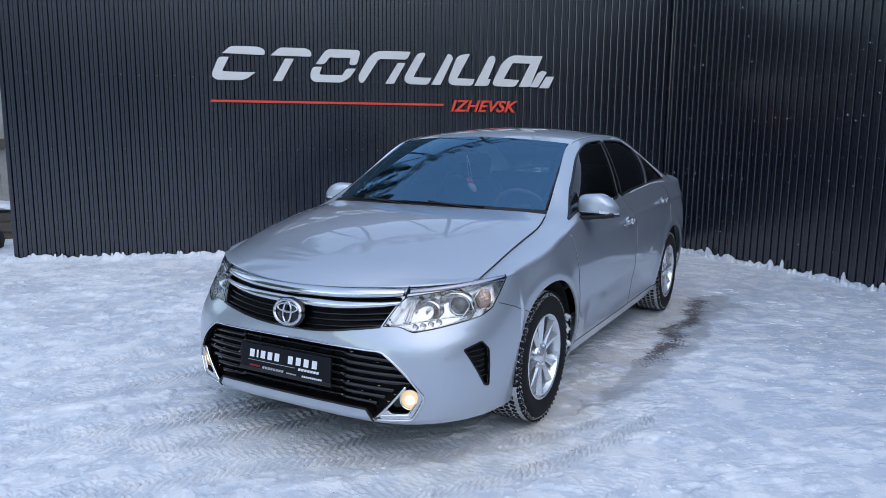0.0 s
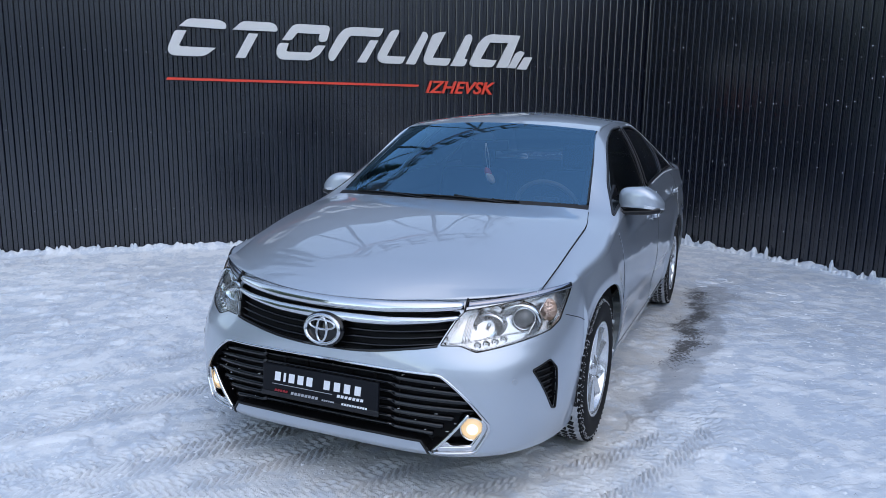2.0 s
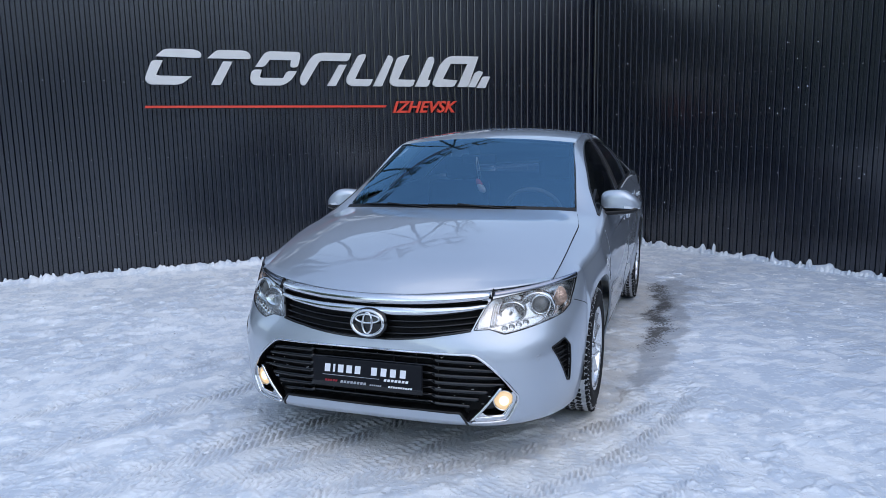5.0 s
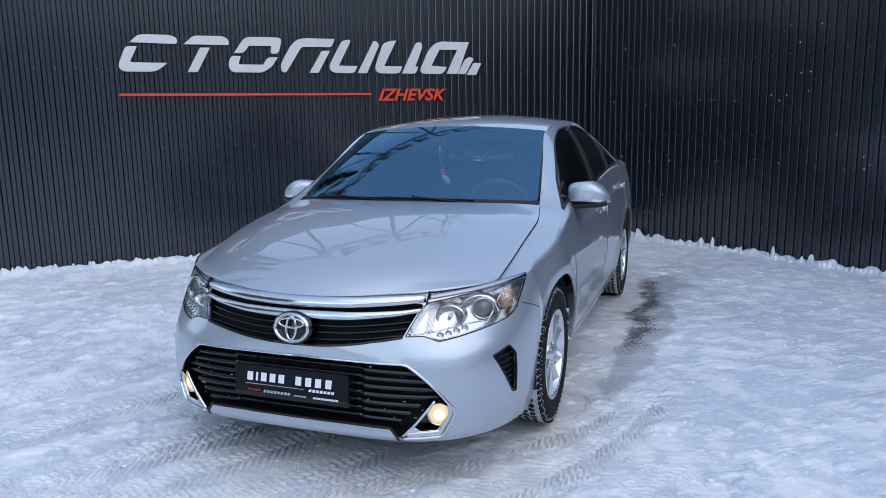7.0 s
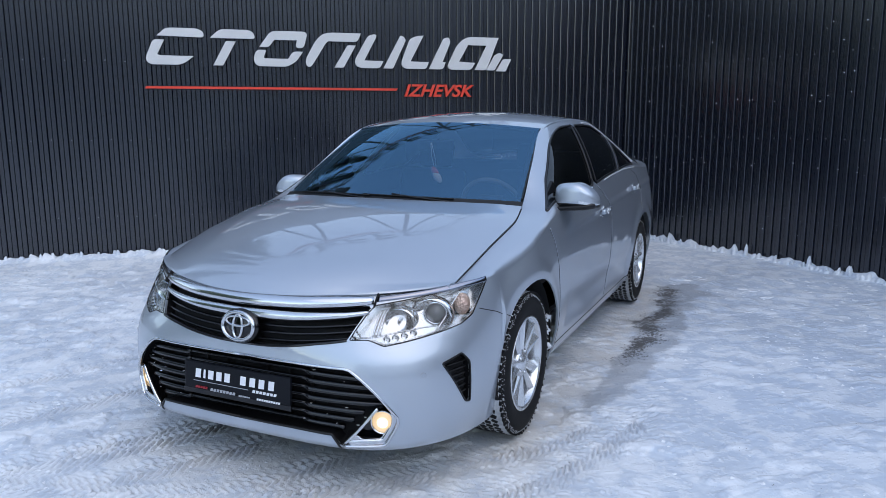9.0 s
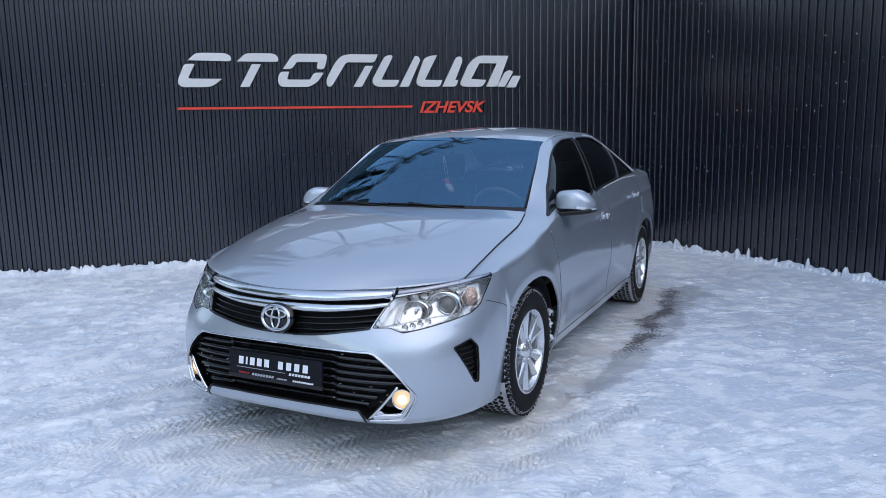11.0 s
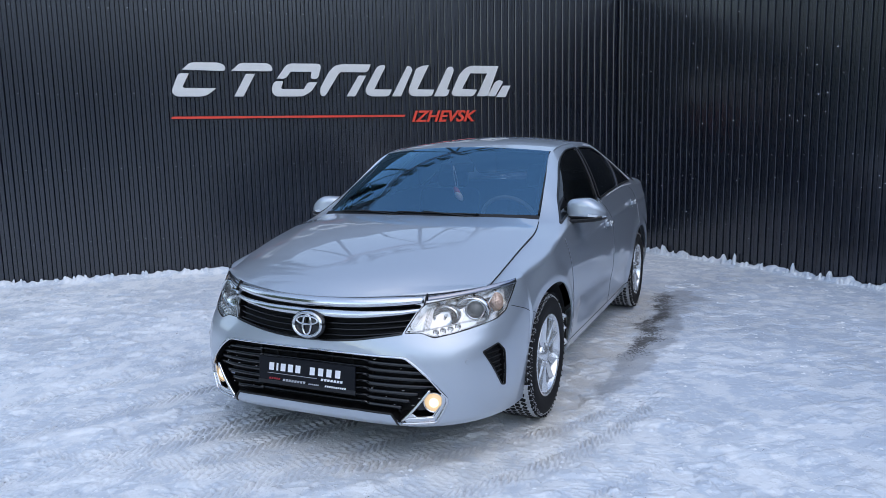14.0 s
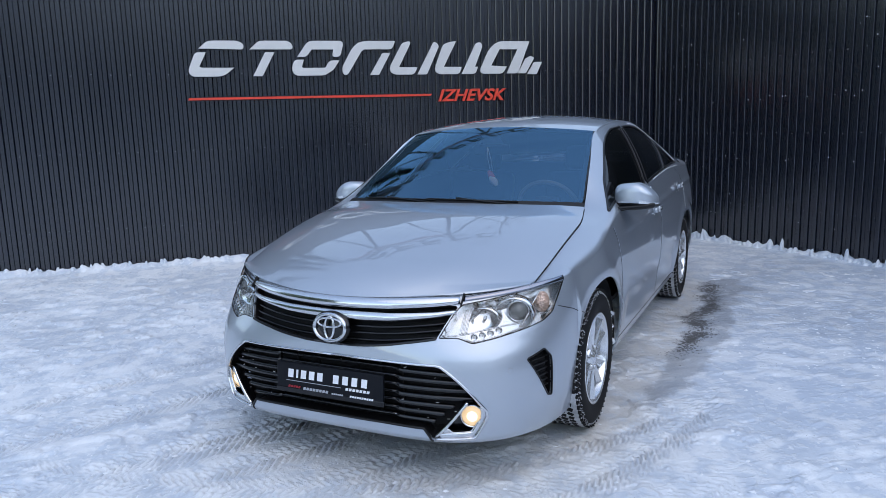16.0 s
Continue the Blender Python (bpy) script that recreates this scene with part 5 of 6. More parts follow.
    for way, deep, thick in (([(0.50, 0.622), (0.560, 0.628), (0.625, 0.642), (0.700, 0.653), (0.758, 0.655)], -0.019, 0.0028), ([(0.600, 0.600), (0.665, 0.611), (0.770, 0.641)], -0.012, 0.003)):
        q = dense(rounded(on_nose(way), 0.02, closed=False), 0.01)
        P0 = np.array([shell(np.array([a]), np.array([b]), deep)[0] for a, b in q])
        v, f = tube(P0, thick, 6)
        lamp_piece("inner_rim", v, f, CHROME)
    for y, low, high in ((0.545, 0.634, 0.724), (0.556, 0.636, 0.728), (0.567, 0.640, 0.732)):
        q = dense(on_nose([(y, low), (y + 0.010, high)]), 0.01)
        P0 = np.array([shell(np.array([a]), np.array([b]), -0.046)[0] for a, b in q])
        v, f = tube(P0, 0.0035, 6)
        lamp_piece("flute", v, f, REFLECTOR)
    eb = strip("eyebrow", on_nose([(0.528, 0.750), (0.62, 0.7605), (0.740, 0.7775), (0.800, 0.788), (0.845, 0.796)]), 0.022, 0.005, SMOKED, lamp, sides=(1,), label="smoked chrome strip along the lamp's top")
    turned(eb)
    bg = strip("lamp_gap", on_nose([(0.524, 0.7640), (0.62, 0.7735), (0.70, 0.7800), (0.748, 0.7840)]), 0.006, 0.0035, GAP, lamp, sides=(1,))
    turned(bg)
    en = strip("lip_gap", on_nose([(0.528, 0.724), (0.5275, 0.745), (0.527, 0.7645)]), 0.007, 0.016, GAP, lamp, sides=(1,))
    turned(en)
    ed = strip("lamp_edge", LAMP + LAMP[:1], 0.004, 0.002, GLOSSBLACK, lamp, sides=(1,))
    turned(ed)

# panel gaps
def gap(path, edge=True, wide=0.005):
    strip("panel_gap", path, wide, 0.0012, GAP, car)
    if edge:
        strip("panel_edge", [(a + 0.006, b) for a, b in path], 0.007, 0.0022, PAINT, car)


gap(on_flank([(-0.33, 0.905), (-0.37, 0.846), (-0.42, 0.71), (-0.45, 0.57), (-0.46, 0.42), (-0.455, 0.275)]))
gap(on_flank([(-1.42, 1.025), (-1.50, 0.99), (-1.60, 0.931), (-1.645, 0.84), (-1.63, 0.66), (-1.62, 0.41), (-1.60, 0.275)]))
gap(on_flank([(-2.52, 1.062), (-2.67, 1.018), (-2.74, 0.90), (-2.66, 0.735)]))
gap(on_flank([(-0.455, 0.275), (-1.4, 0.272), (-2.42, 0.280)]), edge=False, wide=0.007)
gap([(0.915, 0.690), (1.05, 0.655), (1.20, 0.603)], edge=False, wide=0.003)
q = [(float(a), float(KNEE(np.array([a]))[0]) + 0.4 - 0.004) for a in np.linspace(A_GAP + 0.01, ARC + XS + 0.37, 60)]
strip("bonnet_gap", q, 0.0042, 0.0022, GAP, car)
for poly in (FRONT_WIN, REAR_WIN, QUARTER):
    strip("window_trim", poly + poly[:1], 0.014, 0.004, BLACK, car)
patch("front_door_glass", FRONT_WIN, DOORGLASS, car, -0.006, label="tinted front door glass")
patch("rear_door_glass", REAR_WIN, SIDEGLASS, car, -0.006, label="black tinted rear door glass")
patch("quarter_glass", QUARTER, SIDEGLASS, car, -0.006)
strip("pillar_trim", glass_xz([(-1.635, 1.40), (-1.535, 1.275), (-1.372, 1.042)], 0.01)[4:-4], 0.085, 0.002, GLOSSBLACK, car)
# gleam of sky along pillar and waist comes from TRIM's pale colour
strip("pillar_edge", glass_xz([(-1.95, 1.425), (-2.2, 1.410), (-2.42, 1.312), (-2.64, 1.180), (-2.735, 1.105)], 0.02), 0.011, 0.004, TRIM, car, label="bright edge along the rear pillar")
strip("waist_trim", on_flank([(-1.62, 1.050), (-1.8, 1.062), (-2.2, 1.080), (-2.66, 1.078)]), 0.008, 0.005, TRIM, car, label="bright waist strip")
strip("roof_ditch", [(ARC + XS - x, over_b(x, 0.985)) for x in np.linspace(-1.06, -2.7, 40)], 0.012, 0.002, PAINT, car)

# snow thrown up and frozen behind the front wheels
for s_ in (1, -1):
    rs = random.Random(5)
    bm = bmesh.new()
    for k in range(40):
        h_ = rs.random()
        size = rs.uniform(0.008, 0.026)
        bmesh.ops.create_icosphere(bm, subdivisions=1, radius=1, matrix=pose(-0.405 + 0.02 * math.sin(h_ * 3) - rs.uniform(0, 0.03), s_ * rs.uniform(0.775, 0.865), 0.245 + 0.20 * h_, rs.uniform(0, 90), rs.uniform(0, 90)) @ Matrix.Diagonal((size * 0.7, size, size * 1.2, 1)))
    tagged(part("frozen_snow", bm, RIME, car, "frozen snow in the wheel arch", smooth=True), kind="stuff")

# door handles, with frozen snow on them
for x, z in ((-1.44, 0.874), (-2.47, 0.935)):
    for s_ in (1, -1):
        a, b = on_flank([(x, z)])[0]
        p0 = skin(a, b)
        h = new("door_handle")
        h.parent = car
        h.matrix_local = pose(x, s_ * float(p0[1]), z)
        bm = box(bmesh.new(), (0.20, 0.022, 0.030), pose(0, s_ * 0.024, 0), 0.009)
        part("grip", bm, PAINT, h, smooth=True)
        bm = bmesh.new()
        bmesh.ops.create_uvsphere(bm, u_segments=16, v_segments=10, radius=1, matrix=Matrix.Diagonal((0.055, 0.006, 0.032, 1)))
        part("cup", bm, PAINT, h, smooth=True)
        rs = random.Random(int(x * -100))
        bm = bmesh.new()
        for k in range(14):
            q, up = rs.gauss(0.02, 0.035), rs.gauss(-0.005, 0.016)
            size = rs.uniform(0.004, 0.013)
            bmesh.ops.create_icosphere(bm, subdivisions=1, radius=1, matrix=pose(q, s_ * (0.033 if abs(up) < 0.015 else 0.004), up, rs.uniform(-20, 20), rs.uniform(0, 90)) @ Matrix.Diagonal((size, 0.004, size * rs.uniform(0.5, 1.1), 1)))
        if s_ > 0:
            tagged(part("frozen_snow", bm, RIME, h, "crust of frozen snow", smooth=True), kind="stuff")
        else:
            bm.free()


# mirrors
def mirror(s_):
    h = new("door_mirror")
    h.parent = car
    h.matrix_local = pose(-0.62, 0.945, 1.046, 0, 0, -6) if s_ > 0 else pose(-0.66, -0.885, 1.036, 0, 0, 14)
    tagged(h, "silver door mirror on a black foot")
    n, m_ = 40, 24
    v, f = [], []
    for i in range(m_ + 1):
        ph = -math.pi / 2 + math.pi * i / m_
        for j in range(n):
            th = 2 * math.pi * j / n
            c, s2 = math.cos(th), math.sin(th)
            ex = lambda q, p: math.copysign(abs(q) ** p, q)
            rr = ex(math.cos(ph), 0.42)
            x = 0.072 * ex(c, 0.75) * rr
            y = 0.114 * ex(s2, 0.42 if s2 < 0 else 0.62) * rr
            z = 0.066 * ex(math.sin(ph), 0.62)
            x -= 0.04 * (y / 0.118) ** 2 * 0.9 * (1 if y > 0 else 0.4)
            k = 1.0 - 0.58 * max(0, y / 0.118) ** 1.7 - 0.05 * max(0, -y / 0.118)
            z = -0.058 + (z + 0.058) * k
            x = max(x, -0.055)
            v.append((x, s_ * y, z))
    for i in range(m_):
        for j in range(n):
            f.append((i * n + j, i * n + (j + 1) % n, (i + 1) * n + (j + 1) % n, (i + 1) * n + j))
    link_part("housing", mesh_of("housing", v, f, PAINT), h)
    v2 = [(x * 1.03, y * 1.02, z * 1.03) for x, y, z in v]
    lowf = f[:9 * n]
    P, F = compact(np.array(v2), np.array(lowf))
    link_part("lower_shell", mesh_of("lower_shell", P, F, BLACK), h)
    sig = [q for q in f[9 * n:11 * n] if all(s_ * v2[i][1] > 0.020 and v2[i][0] > -0.052 for i in q)]
    if sig:
        P, F = compact(np.array([(x * 1.015, y * 1.008, z) for x, y, z in v]), np.array(sig))
        link_part("indicator_strip", mesh_of("indicator_strip", P, F, ALLOY), h, "clear indicator strip")
    bm = box(bmesh.new(), (0.012, 0.150, 0.084), pose(-0.056, s_ * -0.008, 0.0), 0.005)
    part("glass", bm, CHROME, h)
    vv, ff = sweep([np.array((0.045, s_ * -0.155, -0.078)), np.array((0.02, s_ * -0.10, -0.070)), np.array((0.0, 0.0, -0.061)), np.array((-0.016, s_ * 0.06, -0.056)), np.array((-0.034, s_ * 0.104, -0.048))],
                   [(np.array((1.0, 0, 0)), np.array((0, 0, 1.0)))] * 5, [(-0.030, -0.014), (0.060, -0.014), (0.076, 0.000), (0.074, 0.009), (-0.030, 0.012)])
    link_part("foot", mesh_of("foot", vv, ff, BLACK), h)
    vv = [(0.19, -0.124, -0.075), (-0.04, -0.118, -0.085), (-0.075, -0.135, -0.01), (-0.02, -0.145, 0.065), (0.19, -0.142, -0.075), (-0.04, -0.142, -0.085), (-0.075, -0.150, -0.01), (-0.02, -0.160, 0.065)]
    link_part("sail_panel", mesh_of("sail_panel", [(x, s_ * y, z) for x, y, z in vv], [(0, 1, 2, 3), (7, 6, 5, 4), (0, 4, 5, 1), (1, 5, 6, 2), (2, 6, 7, 3), (3, 7, 4, 0)], BLACK, False), h)


mirror(1)
mirror(-1)

# windscreen surround, wipers
top_sheet("cowl", -0.350, -0.416, lambda s: 0.168 + 0.0 * s, lambda s: bow(0.101 * s - 0.077), BLACK, rows_n=6, lift=0.002)
for lo_, hi_ in ((-0.995, -0.962), (0.950, 0.995)):
    top_sheet("screen_border", -0.44, -1.045, lambda s: 0.165 - 0.045 * s, lambda s: bow(0.06 + 0.94 * s), GLOSSBLACK, w0=hi_, wlo=lo_, cols_n=4, lift=-0.004)
top_sheet("screen_header", -1.025, -1.056, lambda s: 0.122 + 0.0 * s, lambda s: 0.039 - 0.001 * s, GLOSSBLACK, rows_n=3, lift=-0.003)


def on_screen(x, w, lift):
    s = (-0.40 - x) / 0.65
    return np.array((x + (0.17 - 0.05 * s) * (1 - w * w), float(np.polyval(screen_y, x)) * w, float(np.polyval(screen_z, x)) + bow(s) * (1 - w * w) + lift))


for w0_, w1_, xa, xb in ((0.55, -0.16, -0.405, -0.410), (-0.10, -0.80, -0.405, -0.412)):
    wip = new("wiper")
    wip.parent = car
    P0 = [on_screen(xa + (xb - xa) * t, w0_ + (w1_ - w0_) * t, 0.008) for t in np.linspace(0, 1, 14)]
    v, f = tube(P0, 0.004, 6)
    link_part("blade", mesh_of("blade", v, f, BLACK), wip)
    P1 = [on_screen(-0.390 - 0.028 * t, w0_ - 0.03 + (w1_ - w0_) * 0.62 * t, 0.006) for t in np.linspace(0, 1, 10)]
    v, f = tube(P1, 0.006, 6)
    link_part("arm", mesh_of("arm", v, f, BLACK), wip)

# cabin
top_sheet("headliner", -1.05, -2.45, lambda s: 0.12 * (1 - s) - 0.12 * s, lambda s: 0.038 + 0.0 * s, CABIN, lift=-0.03, w0=0.97)
dash = box(bmesh.new(), (0.62, 1.36, 0.16), pose(-0.56, 0, 0.895), 0.05)
part("dashboard", dash, CABIN, car, smooth=True)
for y in (0.37, -0.37):
    seat = new("front_seat")
    seat.parent = car
    part("backrest", box(bmesh.new(), (0.14, 0.48, 0.62), pose(-1.55, y, 0.80, 0, -18), 0.05), CABIN, seat, smooth=True)
    part("headrest", box(bmesh.new(), (0.09, 0.25, 0.17), pose(-1.68, y, 1.19, 0, -12), 0.035), CABIN, seat, smooth=True)
    part("cushion", box(bmesh.new(), (0.5, 0.5, 0.14), pose(-1.28, y, 0.50), 0.05), CABIN, seat, smooth=True)
part("rear_bench", box(bmesh.new(), (0.16, 1.25, 0.62), pose(-2.45, 0, 0.82, 0, -22), 0.05), CABIN, car, smooth=True)
wheel_s = new("steering_wheel")
wheel_s.parent = car
wheel_s.matrix_local = pose(-0.90, 0.37, 0.93, 0, -62, 0)
v, f = [], []
for i in range(40):
    a = 2 * math.pi * i / 40
    for j in range(8):
        b = 2 * math.pi * j / 8
        v.append(((0.185 + 0.014 * math.cos(b)) * math.cos(a), (0.185 + 0.014 * math.cos(b)) * math.sin(a), 0.014 * math.sin(b)))
for i in range(40):
    for j in range(8):
        f.append((i * 8 + j, (i + 1) % 40 * 8 + j, (i + 1) % 40 * 8 + (j + 1) % 8, i * 8 + (j + 1) % 8))
link_part("rim", mesh_of("rim", v, f, WHEELGREY), wheel_s)
part("spoke", box(bmesh.new(), (0.05, 0.34, 0.02), None, 0.008), CABIN, wheel_s)
part("hub", box(bmesh.new(), (0.15, 0.16, 0.04), None, 0.015), CABIN, wheel_s, smooth=True)
part("inner_mirror", box(bmesh.new(), (0.03, 0.24, 0.065), pose(-0.905, 0, 1.285, 0, 12), 0.014), BLACK, car, smooth=True)

# charm on a string, hung from the inner mirror
charm = new("hanging_charm")
charm.matrix_world = CAR @ pose(-0.872, 0.014, 1.118, 0, 20, 0) @ Matrix.Scale(1.25, 4)
tagged(charm, "small red and white charm hung inside the windscreen", "charm")
bm = bmesh.new()
bmesh.ops.create_uvsphere(bm, u_segments=16, v_segments=10, radius=1, matrix=pose(0, -0.004, 0.006, 20) @ Matrix.Diagonal((0.012, 0.016, 0.03, 1)))
part("shoe", bm, REDSOFT, charm, smooth=True)
bm = bmesh.new()
bmesh.ops.create_uvsphere(bm, u_segments=16, v_segments=10, radius=1, matrix=pose(0.004, 0.006, -0.018, 30) @ Matrix.Diagonal((0.018, 0.017, 0.032, 1)))
part("sole", bm, PRINT, charm, smooth=True)
v, f = tube([(0, 0.006, 0.03), (-0.005, 0.006, 0.09), (-0.015, -0.005, 0.15)], 0.0015, 5)
link_part("string", mesh_of("string", v, f, PRINT), charm)
v, f = tube([(0, -0.004, 0.03), (-0.005, -0.010, 0.09), (-0.015, -0.008, 0.15)], 0.0015, 5)
link_part("string", mesh_of("string", v, f, PRINT), charm)

# rear end: lamp slivers, bumper back
REARLAMP = on_flank([(-3.52, 0.97), (-3.42, 0.99), (-3.45, 0.84), (-3.64, 0.80)])
patch("tail_lamp", REARLAMP, mat("tail lamp red", (0.25, 0.01, 0.015), 0.1), car, 0.002)
bm = box(bmesh.new(), (0.05, 1.42, 0.78), pose(-3.66, 0, 0.66), 0.02)
part("rear_panel", bm, PAINT, car)

# ---- beyond the fence ----
OLDWOOD = tint(mat("weathered boards", (0.3, 0.28, 0.26), 0.8), 3.0, (0.22, 0.21, 0.20), (0.42, 0.41, 0.39), bump=0.002, bump_scale=40)
DARKWOOD = tint(mat("dark old timber", (0.08, 0.07, 0.06), 0.85), 3.0, (0.05, 0.045, 0.04), (0.13, 0.11, 0.09), bump=0.003, bump_scale=30)
BARK = tint(mat("bark", (0.09, 0.075, 0.06), 0.9), 5.0, (0.05, 0.042, 0.035), (0.13, 0.11, 0.09), bump=0.006, bump_scale=20)
NEEDLES = tint(mat("conifer needles", (0.03, 0.05, 0.03), 0.7), 2.0, (0.018, 0.035, 0.02), (0.05, 0.075, 0.04))

shed = new("old_shed")
shed.location = (-3.05, 12.4, 0)
tagged(shed, "old shed of weathered grey boards beyond the fence", "shed")
rs = random.Random(3)
for i in range(24):
    bm = box(bmesh.new(), (0.135, 0.025, 3.0 + rs.uniform(-0.03, 0.03)), pose(-0.075 - i * 0.145, rs.uniform(-0.004, 0.004), 1.85, 0, rs.uniform(-0.3, 0.3)), 0.003)
    part("board", bm, OLDWOOD, shed)
part("beam", box(bmesh.new(), (3.5, 0.10, 0.14), pose(-1.75, -0.07, 1.25), 0.008), DARKWOOD, shed)
part("roof", box(bmesh.new(), (3.8, 2.6, 0.10), pose(-1.75, 1.0, 3.5, -12), 0.01), DARKWOOD, shed)
part("back_wall", box(bmesh.new(), (3.5, 0.05, 3.0), pose(-1.75, 2.1, 1.7)), DARKWOOD, shed)

logs = new("timber_stack")
logs.location = (-3.1, 10.6, 0)
tagged(logs, "stack of dark old timber under snow", "timber stack")
for r in range(3):
    for c in range(2):
        bm = box(bmesh.new(), (2.2, 0.2, 0.12), pose(-1.1 - rs.uniform(0, 0.06), c * 0.22, 0.07 + r * 0.125, 0, 0, rs.uniform(-1, 1)), 0.01)
        part("plank", bm, DARKWOOD, logs)
v, f = [], []
for i in range(23):
    for j in range(7):
        x, y = -2.25 + i * 0.105, -0.15 + j * 0.085
        e = min(i, 22 - i, 3 * j, 3 * (6 - j)) / 3
        v.append((x, y, 0.435 + 0.12 * (1 - math.exp(-e)) + 0.015 * math.sin(i * 1.7 + j)))
for i in range(22):
    for j in range(6):
        a = i * 7 + j
        f.append((a, a + 7, a + 8, a + 1))
o = link_part("snow_cover", mesh_of("snow_cover", v, f, SNOW), logs, "cover of loose snow")

tyre_old = new("scrap_tyre")
tyre_old.matrix_world = pose(-3.35, 9.7, 0.13, 90, 0, 0)
tagged(tyre_old, "old black tyre lying in the snow", "tyre")
v, f = lathe([(0.19, -0.09), (0.25, -0.11), (0.30, -0.09), (0.32, 0.0), (0.30, 0.09), (0.25, 0.11), (0.19, 0.09), (0.21, 0.0), (0.19, -0.09)], 40)
link_part("casing", mesh_of("casing", v, f, RUBBER), tyre_old)


def conifer(x, y, height, seed):
    t = new("conifer")
    t.location = (x, y, 0)
    tagged(t, "dark green conifer rising behind the fence", "conifer", group="conifers behind the fence")
    r = random.Random(seed)
    v, f = tube([(0, 0, 0), (0.03, 0, height * 0.5), (0, 0.02, height)], 0.16, 8, taper=lambda k: 1 - 0.93 * k)
    link_part("trunk", mesh_of("trunk", v, f, BARK), t)
    verts, faces = [], []
    z = height * 0.12
    while z < height * 0.985:
        share = 1 - z / height
        reach = height * 0.21 * share**0.85 + 0.1
        for b in range(11):
            a = r.uniform(0, 2 * math.pi)
            L = reach * r.uniform(0.65, 1.12)
            for s_ in range(max(4, int(L / 0.10))):
                q = (s_ + r.random()) / max(4, int(L / 0.10))
                px, py, pz = math.cos(a) * L * q, math.sin(a) * L * q, z - 0.32 * L * q * q + 0.10 * L * q
                for side in (-1, 1):
                    w = 0.30 * (1.1 - q) * (0.6 + 0.5 * share) + 0.07
                    aa_ = a + side * r.uniform(0.6, 1.2)
                    tip = (px + math.cos(aa_) * w, py + math.sin(aa_) * w, pz - w * r.uniform(0.1, 0.5))
                    n = len(verts)
                    verts.extend([(px, py, pz + 0.02), (px + math.cos(a) * 0.07, py + math.sin(a) * 0.07, pz - 0.02), tip])
                    faces.append((n, n + 1, n + 2))
        z += r.uniform(0.16, 0.26) * (0.5 + share)
    tagged(link_part("crown", mesh_of("crown", verts, faces, NEEDLES, False), t), kind="stuff")
    return t


conifer(-6.5, 11.5, 11.0, 1)
conifer(-3.6, 16.5, 13.0, 5)
conifer(-4.7, 14.8, 13.6, 7)
conifer(-2.1, 18.6, 13.2, 11)


def bare_tree(x, y, height, seed):
    t = new("bare_tree")
    t.location = (x, y, 0)
    tagged(t, "leafless tree with dark branches behind the fence", "tree")
    r = random.Random(seed)
    verts, faces = [], []

    def limb(p, d, length, radius, depth):
        pts, q, dd = [p.copy()], p.copy(), d.copy()
        for k in range(5):
            dd = (dd + Vector((r.uniform(-1, 1), r.uniform(-1, 1), r.uniform(-0.4, 0.7))) * 0.14).normalized()
            q = q + dd * length / 5
            pts.append(q.copy())
        v, f = tube([tuple(a) for a in pts], radius, 5, taper=lambda k: 1 - 0.55 * k)
        n = len(verts)
        verts.extend(v)
        faces.extend(tuple(i + n for i in c) for c in f)
        if depth:
            for k in range(3 if depth > 1 else 4):
                i = r.randint(2, 5)
                nd = (dd + Vector((r.uniform(-1, 1), r.uniform(-1, 1), r.uniform(-0.2, 0.8))) * 0.9).normalized()
                limb(pts[i], nd, length * r.uniform(0.5, 0.72), radius * 0.5, depth - 1)

    limb(Vector((0, 0, 0)), Vector((0, 0, 1)), height * 0.5, 0.13, 4)
    link_part("branches", mesh_of("branches", verts, faces, BARK), t)


bare_tree(5.6, 15.5, 11.0, 8)

STEEL = mat("dark painted steel", (0.03, 0.03, 0.035), 0.5)
DULLRED = mat("dull red paint", (0.22, 0.06, 0.065), 0.6)
roof_sign = new("roof_sign")
roof_sign.location = (0, WALL_Y + 0.32, 0)
tagged(roof_sign, "dark steel frame with cut-out shapes standing above the fence", "sign frame")


def rod(name, p, q, radius):
    v, f = tube([p, q], radius, 6)
    return link_part(name, mesh_of(name, v, f, STEEL), roof_sign)


for x in (-0.8, 0.8, 2.35):
    rod("post", (x, 0, 0), (x, 0, 5.25), 0.04)
for x0, z0, x1, z1 in ((1.5, 3.15, 2.35, 5.1), (3.1, 3.15, 2.35, 5.1), (2.75, 3.15, 2.85, 3.6), (2.85, 3.6, 3.5, 4.6), (0.1, 3.15, 0.8, 5.1)):
    rod("brace", (x0, 0, z0), (x1, 0, z1), 0.026)
rod("rail", (-1.3, 0, 5.20), (3.6, 0, 5.20), 0.022)
rod("rail", (-1.3, 0, 5.66), (3.6, 0, 5.66), 0.016)
part("band", box(bmesh.new(), (2.3, 0.05, 0.09), pose(1.2, -0.03, 5.02), 0.008), DULLRED, roof_sign, "dull red band")
rb = random.Random(12)
for i in range(8):
    x = -1.2 + i * 0.6
    part("upright", box(bmesh.new(), (0.11, 0.05, 0.52), pose(x, -0.03, 5.45, 0, 12, 0), 0.006), STEEL, roof_sign)
    for z in rb.sample((5.24, 5.45, 5.68), 2):
        part("crossbar", box(bmesh.new(), (0.36, 0.05, 0.10), pose(x + 0.17, -0.03, z), 0.006), STEEL, roof_sign)

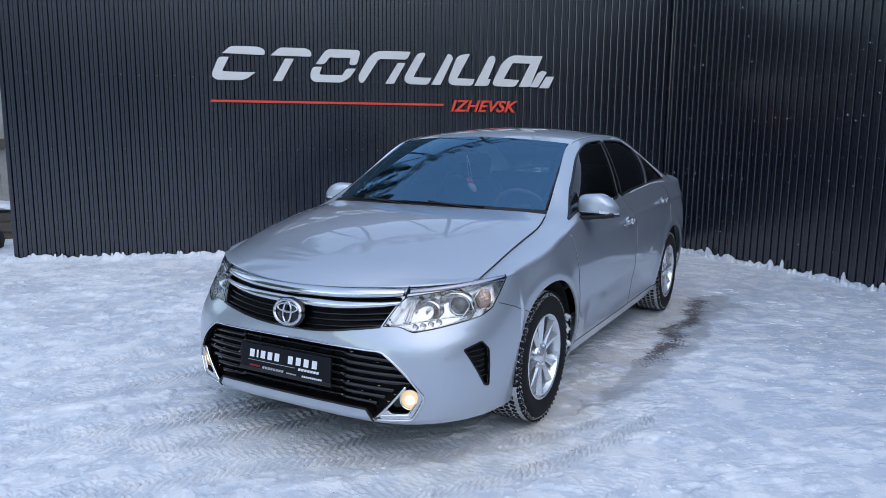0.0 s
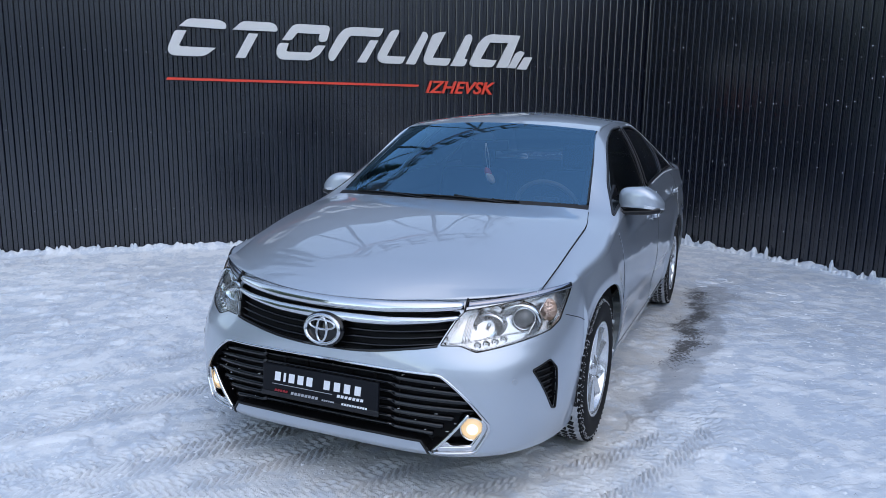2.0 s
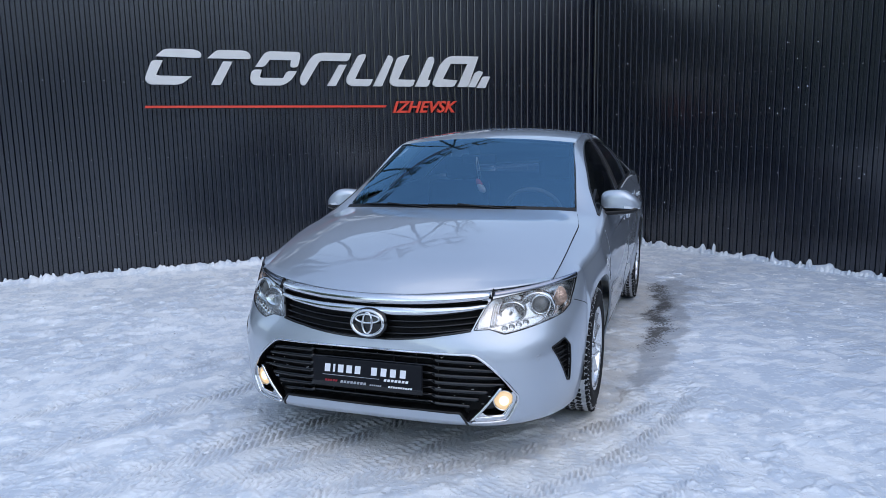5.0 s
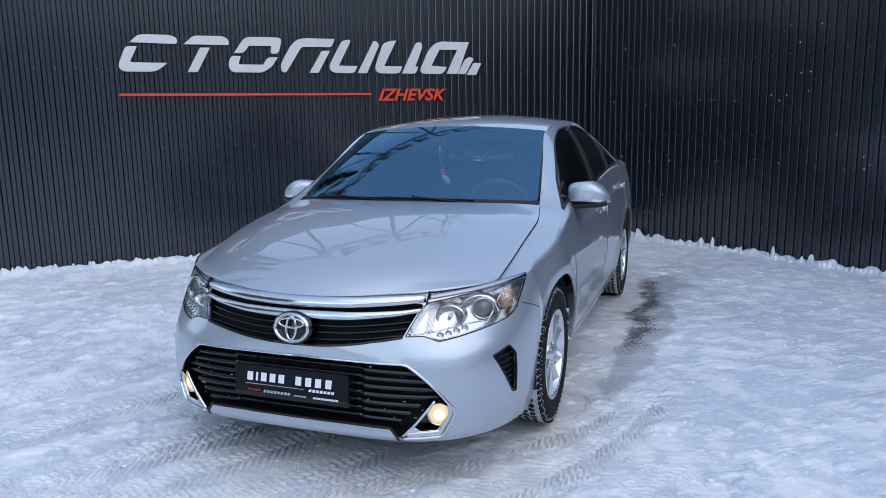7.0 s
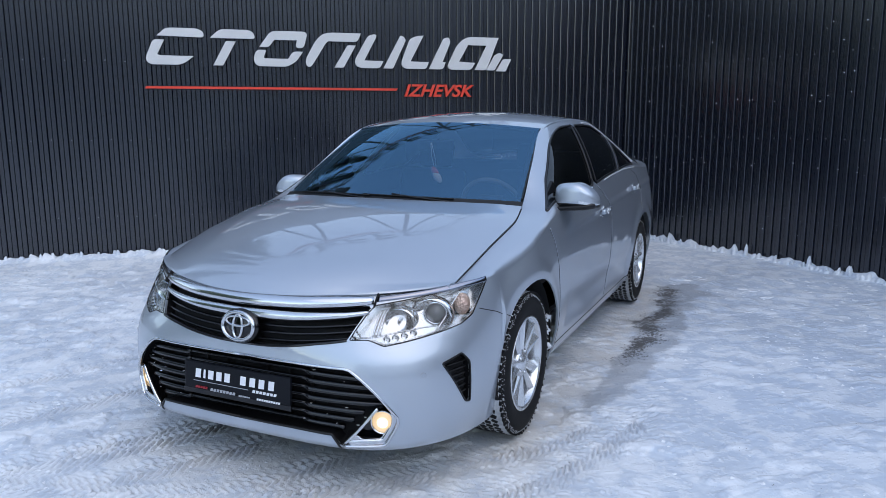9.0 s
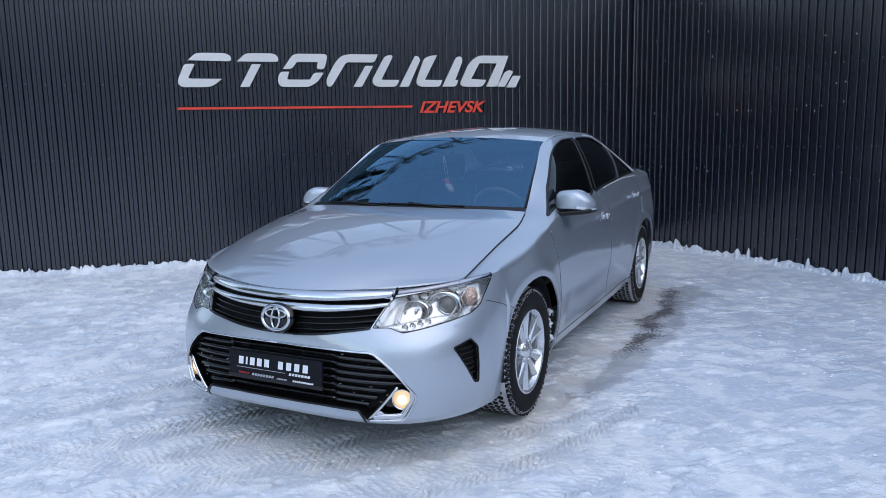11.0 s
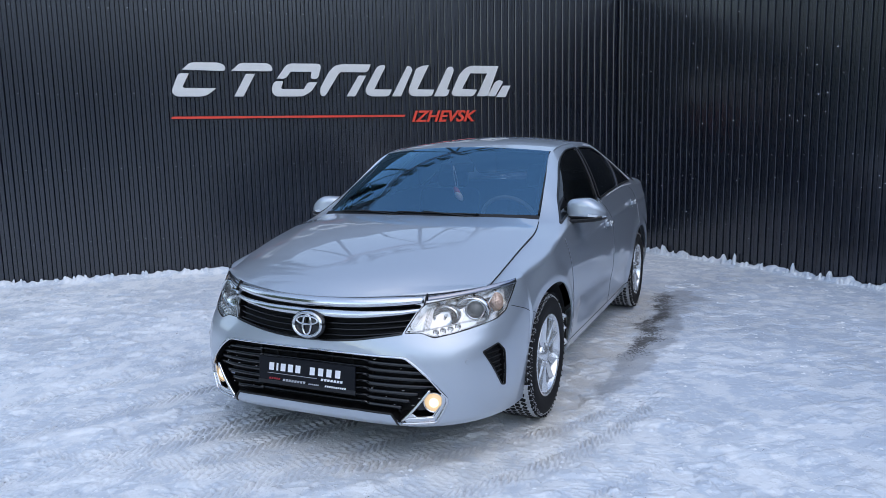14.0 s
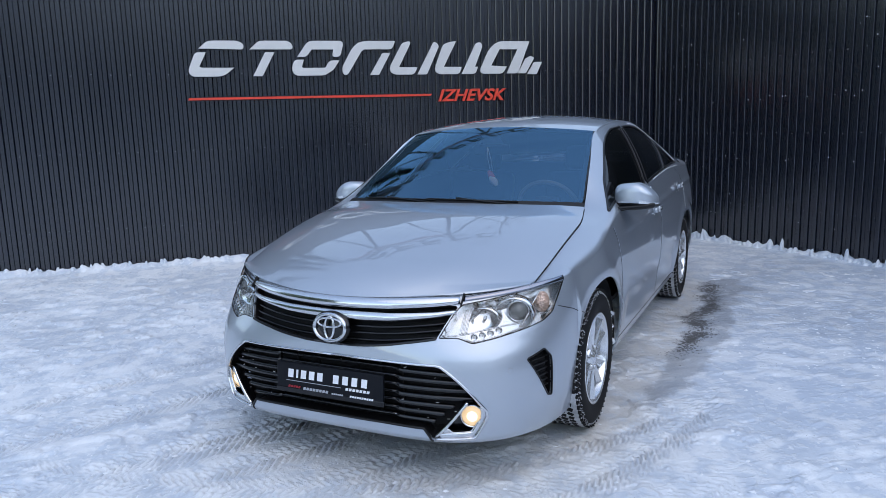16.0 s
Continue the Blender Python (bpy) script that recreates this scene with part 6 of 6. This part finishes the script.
street = new("street_lamp")
street.location = (-1.9, 10.9, 0)
tagged(street, "street lamp on a bent arm behind the fence", "street lamp")
v, f = tube([(0, 0, 0), (0, 0, 4.2), (0.25, 0, 5.0), (0.95, -0.05, 5.75)], 0.05, 8)
link_part("post", mesh_of("post", v, f, STEEL), street)
part("lamp_head", box(bmesh.new(), (0.30, 0.62, 0.11), pose(1.05, -0.1, 5.82, 0, -40, 20), 0.03), STEEL, street)

# unseen rim standing in for woods all round, its height set to shape reflections
v, f = [], []
r = random.Random(9)
N = 360
for i in range(N):
    a = 2 * math.pi * i / N
    R = 75 + 4 * math.sin(a * 5)
    h = (10.5 + 1.6 * math.sin(a * 3 + 1) + r.uniform(-1.2, 1.6)) * (1 + 0.9 * float(smooth01(-1.4 * math.sin(a)))) * (1 + 0.95 * float(smooth01((a - 4.9) / 0.4) * smooth01((6.25 - a) / 0.3))) * (1 - 0.6 * float(smooth01((a - 3.25) / 0.2) * smooth01((4.02 - a) / 0.12)))
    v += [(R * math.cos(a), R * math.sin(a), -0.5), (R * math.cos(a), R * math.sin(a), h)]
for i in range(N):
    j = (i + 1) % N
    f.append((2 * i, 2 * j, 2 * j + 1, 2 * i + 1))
# pale colour chosen to brighten what the back fence mirrors
woods = link_part("backdrop", mesh_of("backdrop", v, f, tint(mat("unseen woods rim", (0.06, 0.065, 0.06), 0.9), 0.3, (0.20, 0.21, 0.22), (0.36, 0.37, 0.39)), False))
tagged(woods, "unseen rim for woods, added to shape reflections", "woods", kind="structure")

# unseen dark conifer strip to the west, added to darken the right fence's reflections
v, f, wide = [], [], 240
for i in range(wide):
    a = math.radians(151 + 43 * i / (wide - 1))
    h = (24.0 + 1.2 * math.sin(i * 0.17) + 2.2 * abs((i * 0.21) % 2 - 1) + r.uniform(-0.7, 0.7)) * float(smooth01(min(i, wide - 1 - i) / 14))
    v += [(48 * math.cos(a), 48 * math.sin(a), -0.5), (48 * math.cos(a), 48 * math.sin(a), h)]
for i in range(wide - 1):
    f.append((2 * i, 2 * i + 2, 2 * i + 3, 2 * i + 1))
stand = link_part("backdrop", mesh_of("backdrop", v, f, NEEDLES, False))
tagged(stand, "unseen dark conifer strip added to darken reflections", "woods", kind="structure")
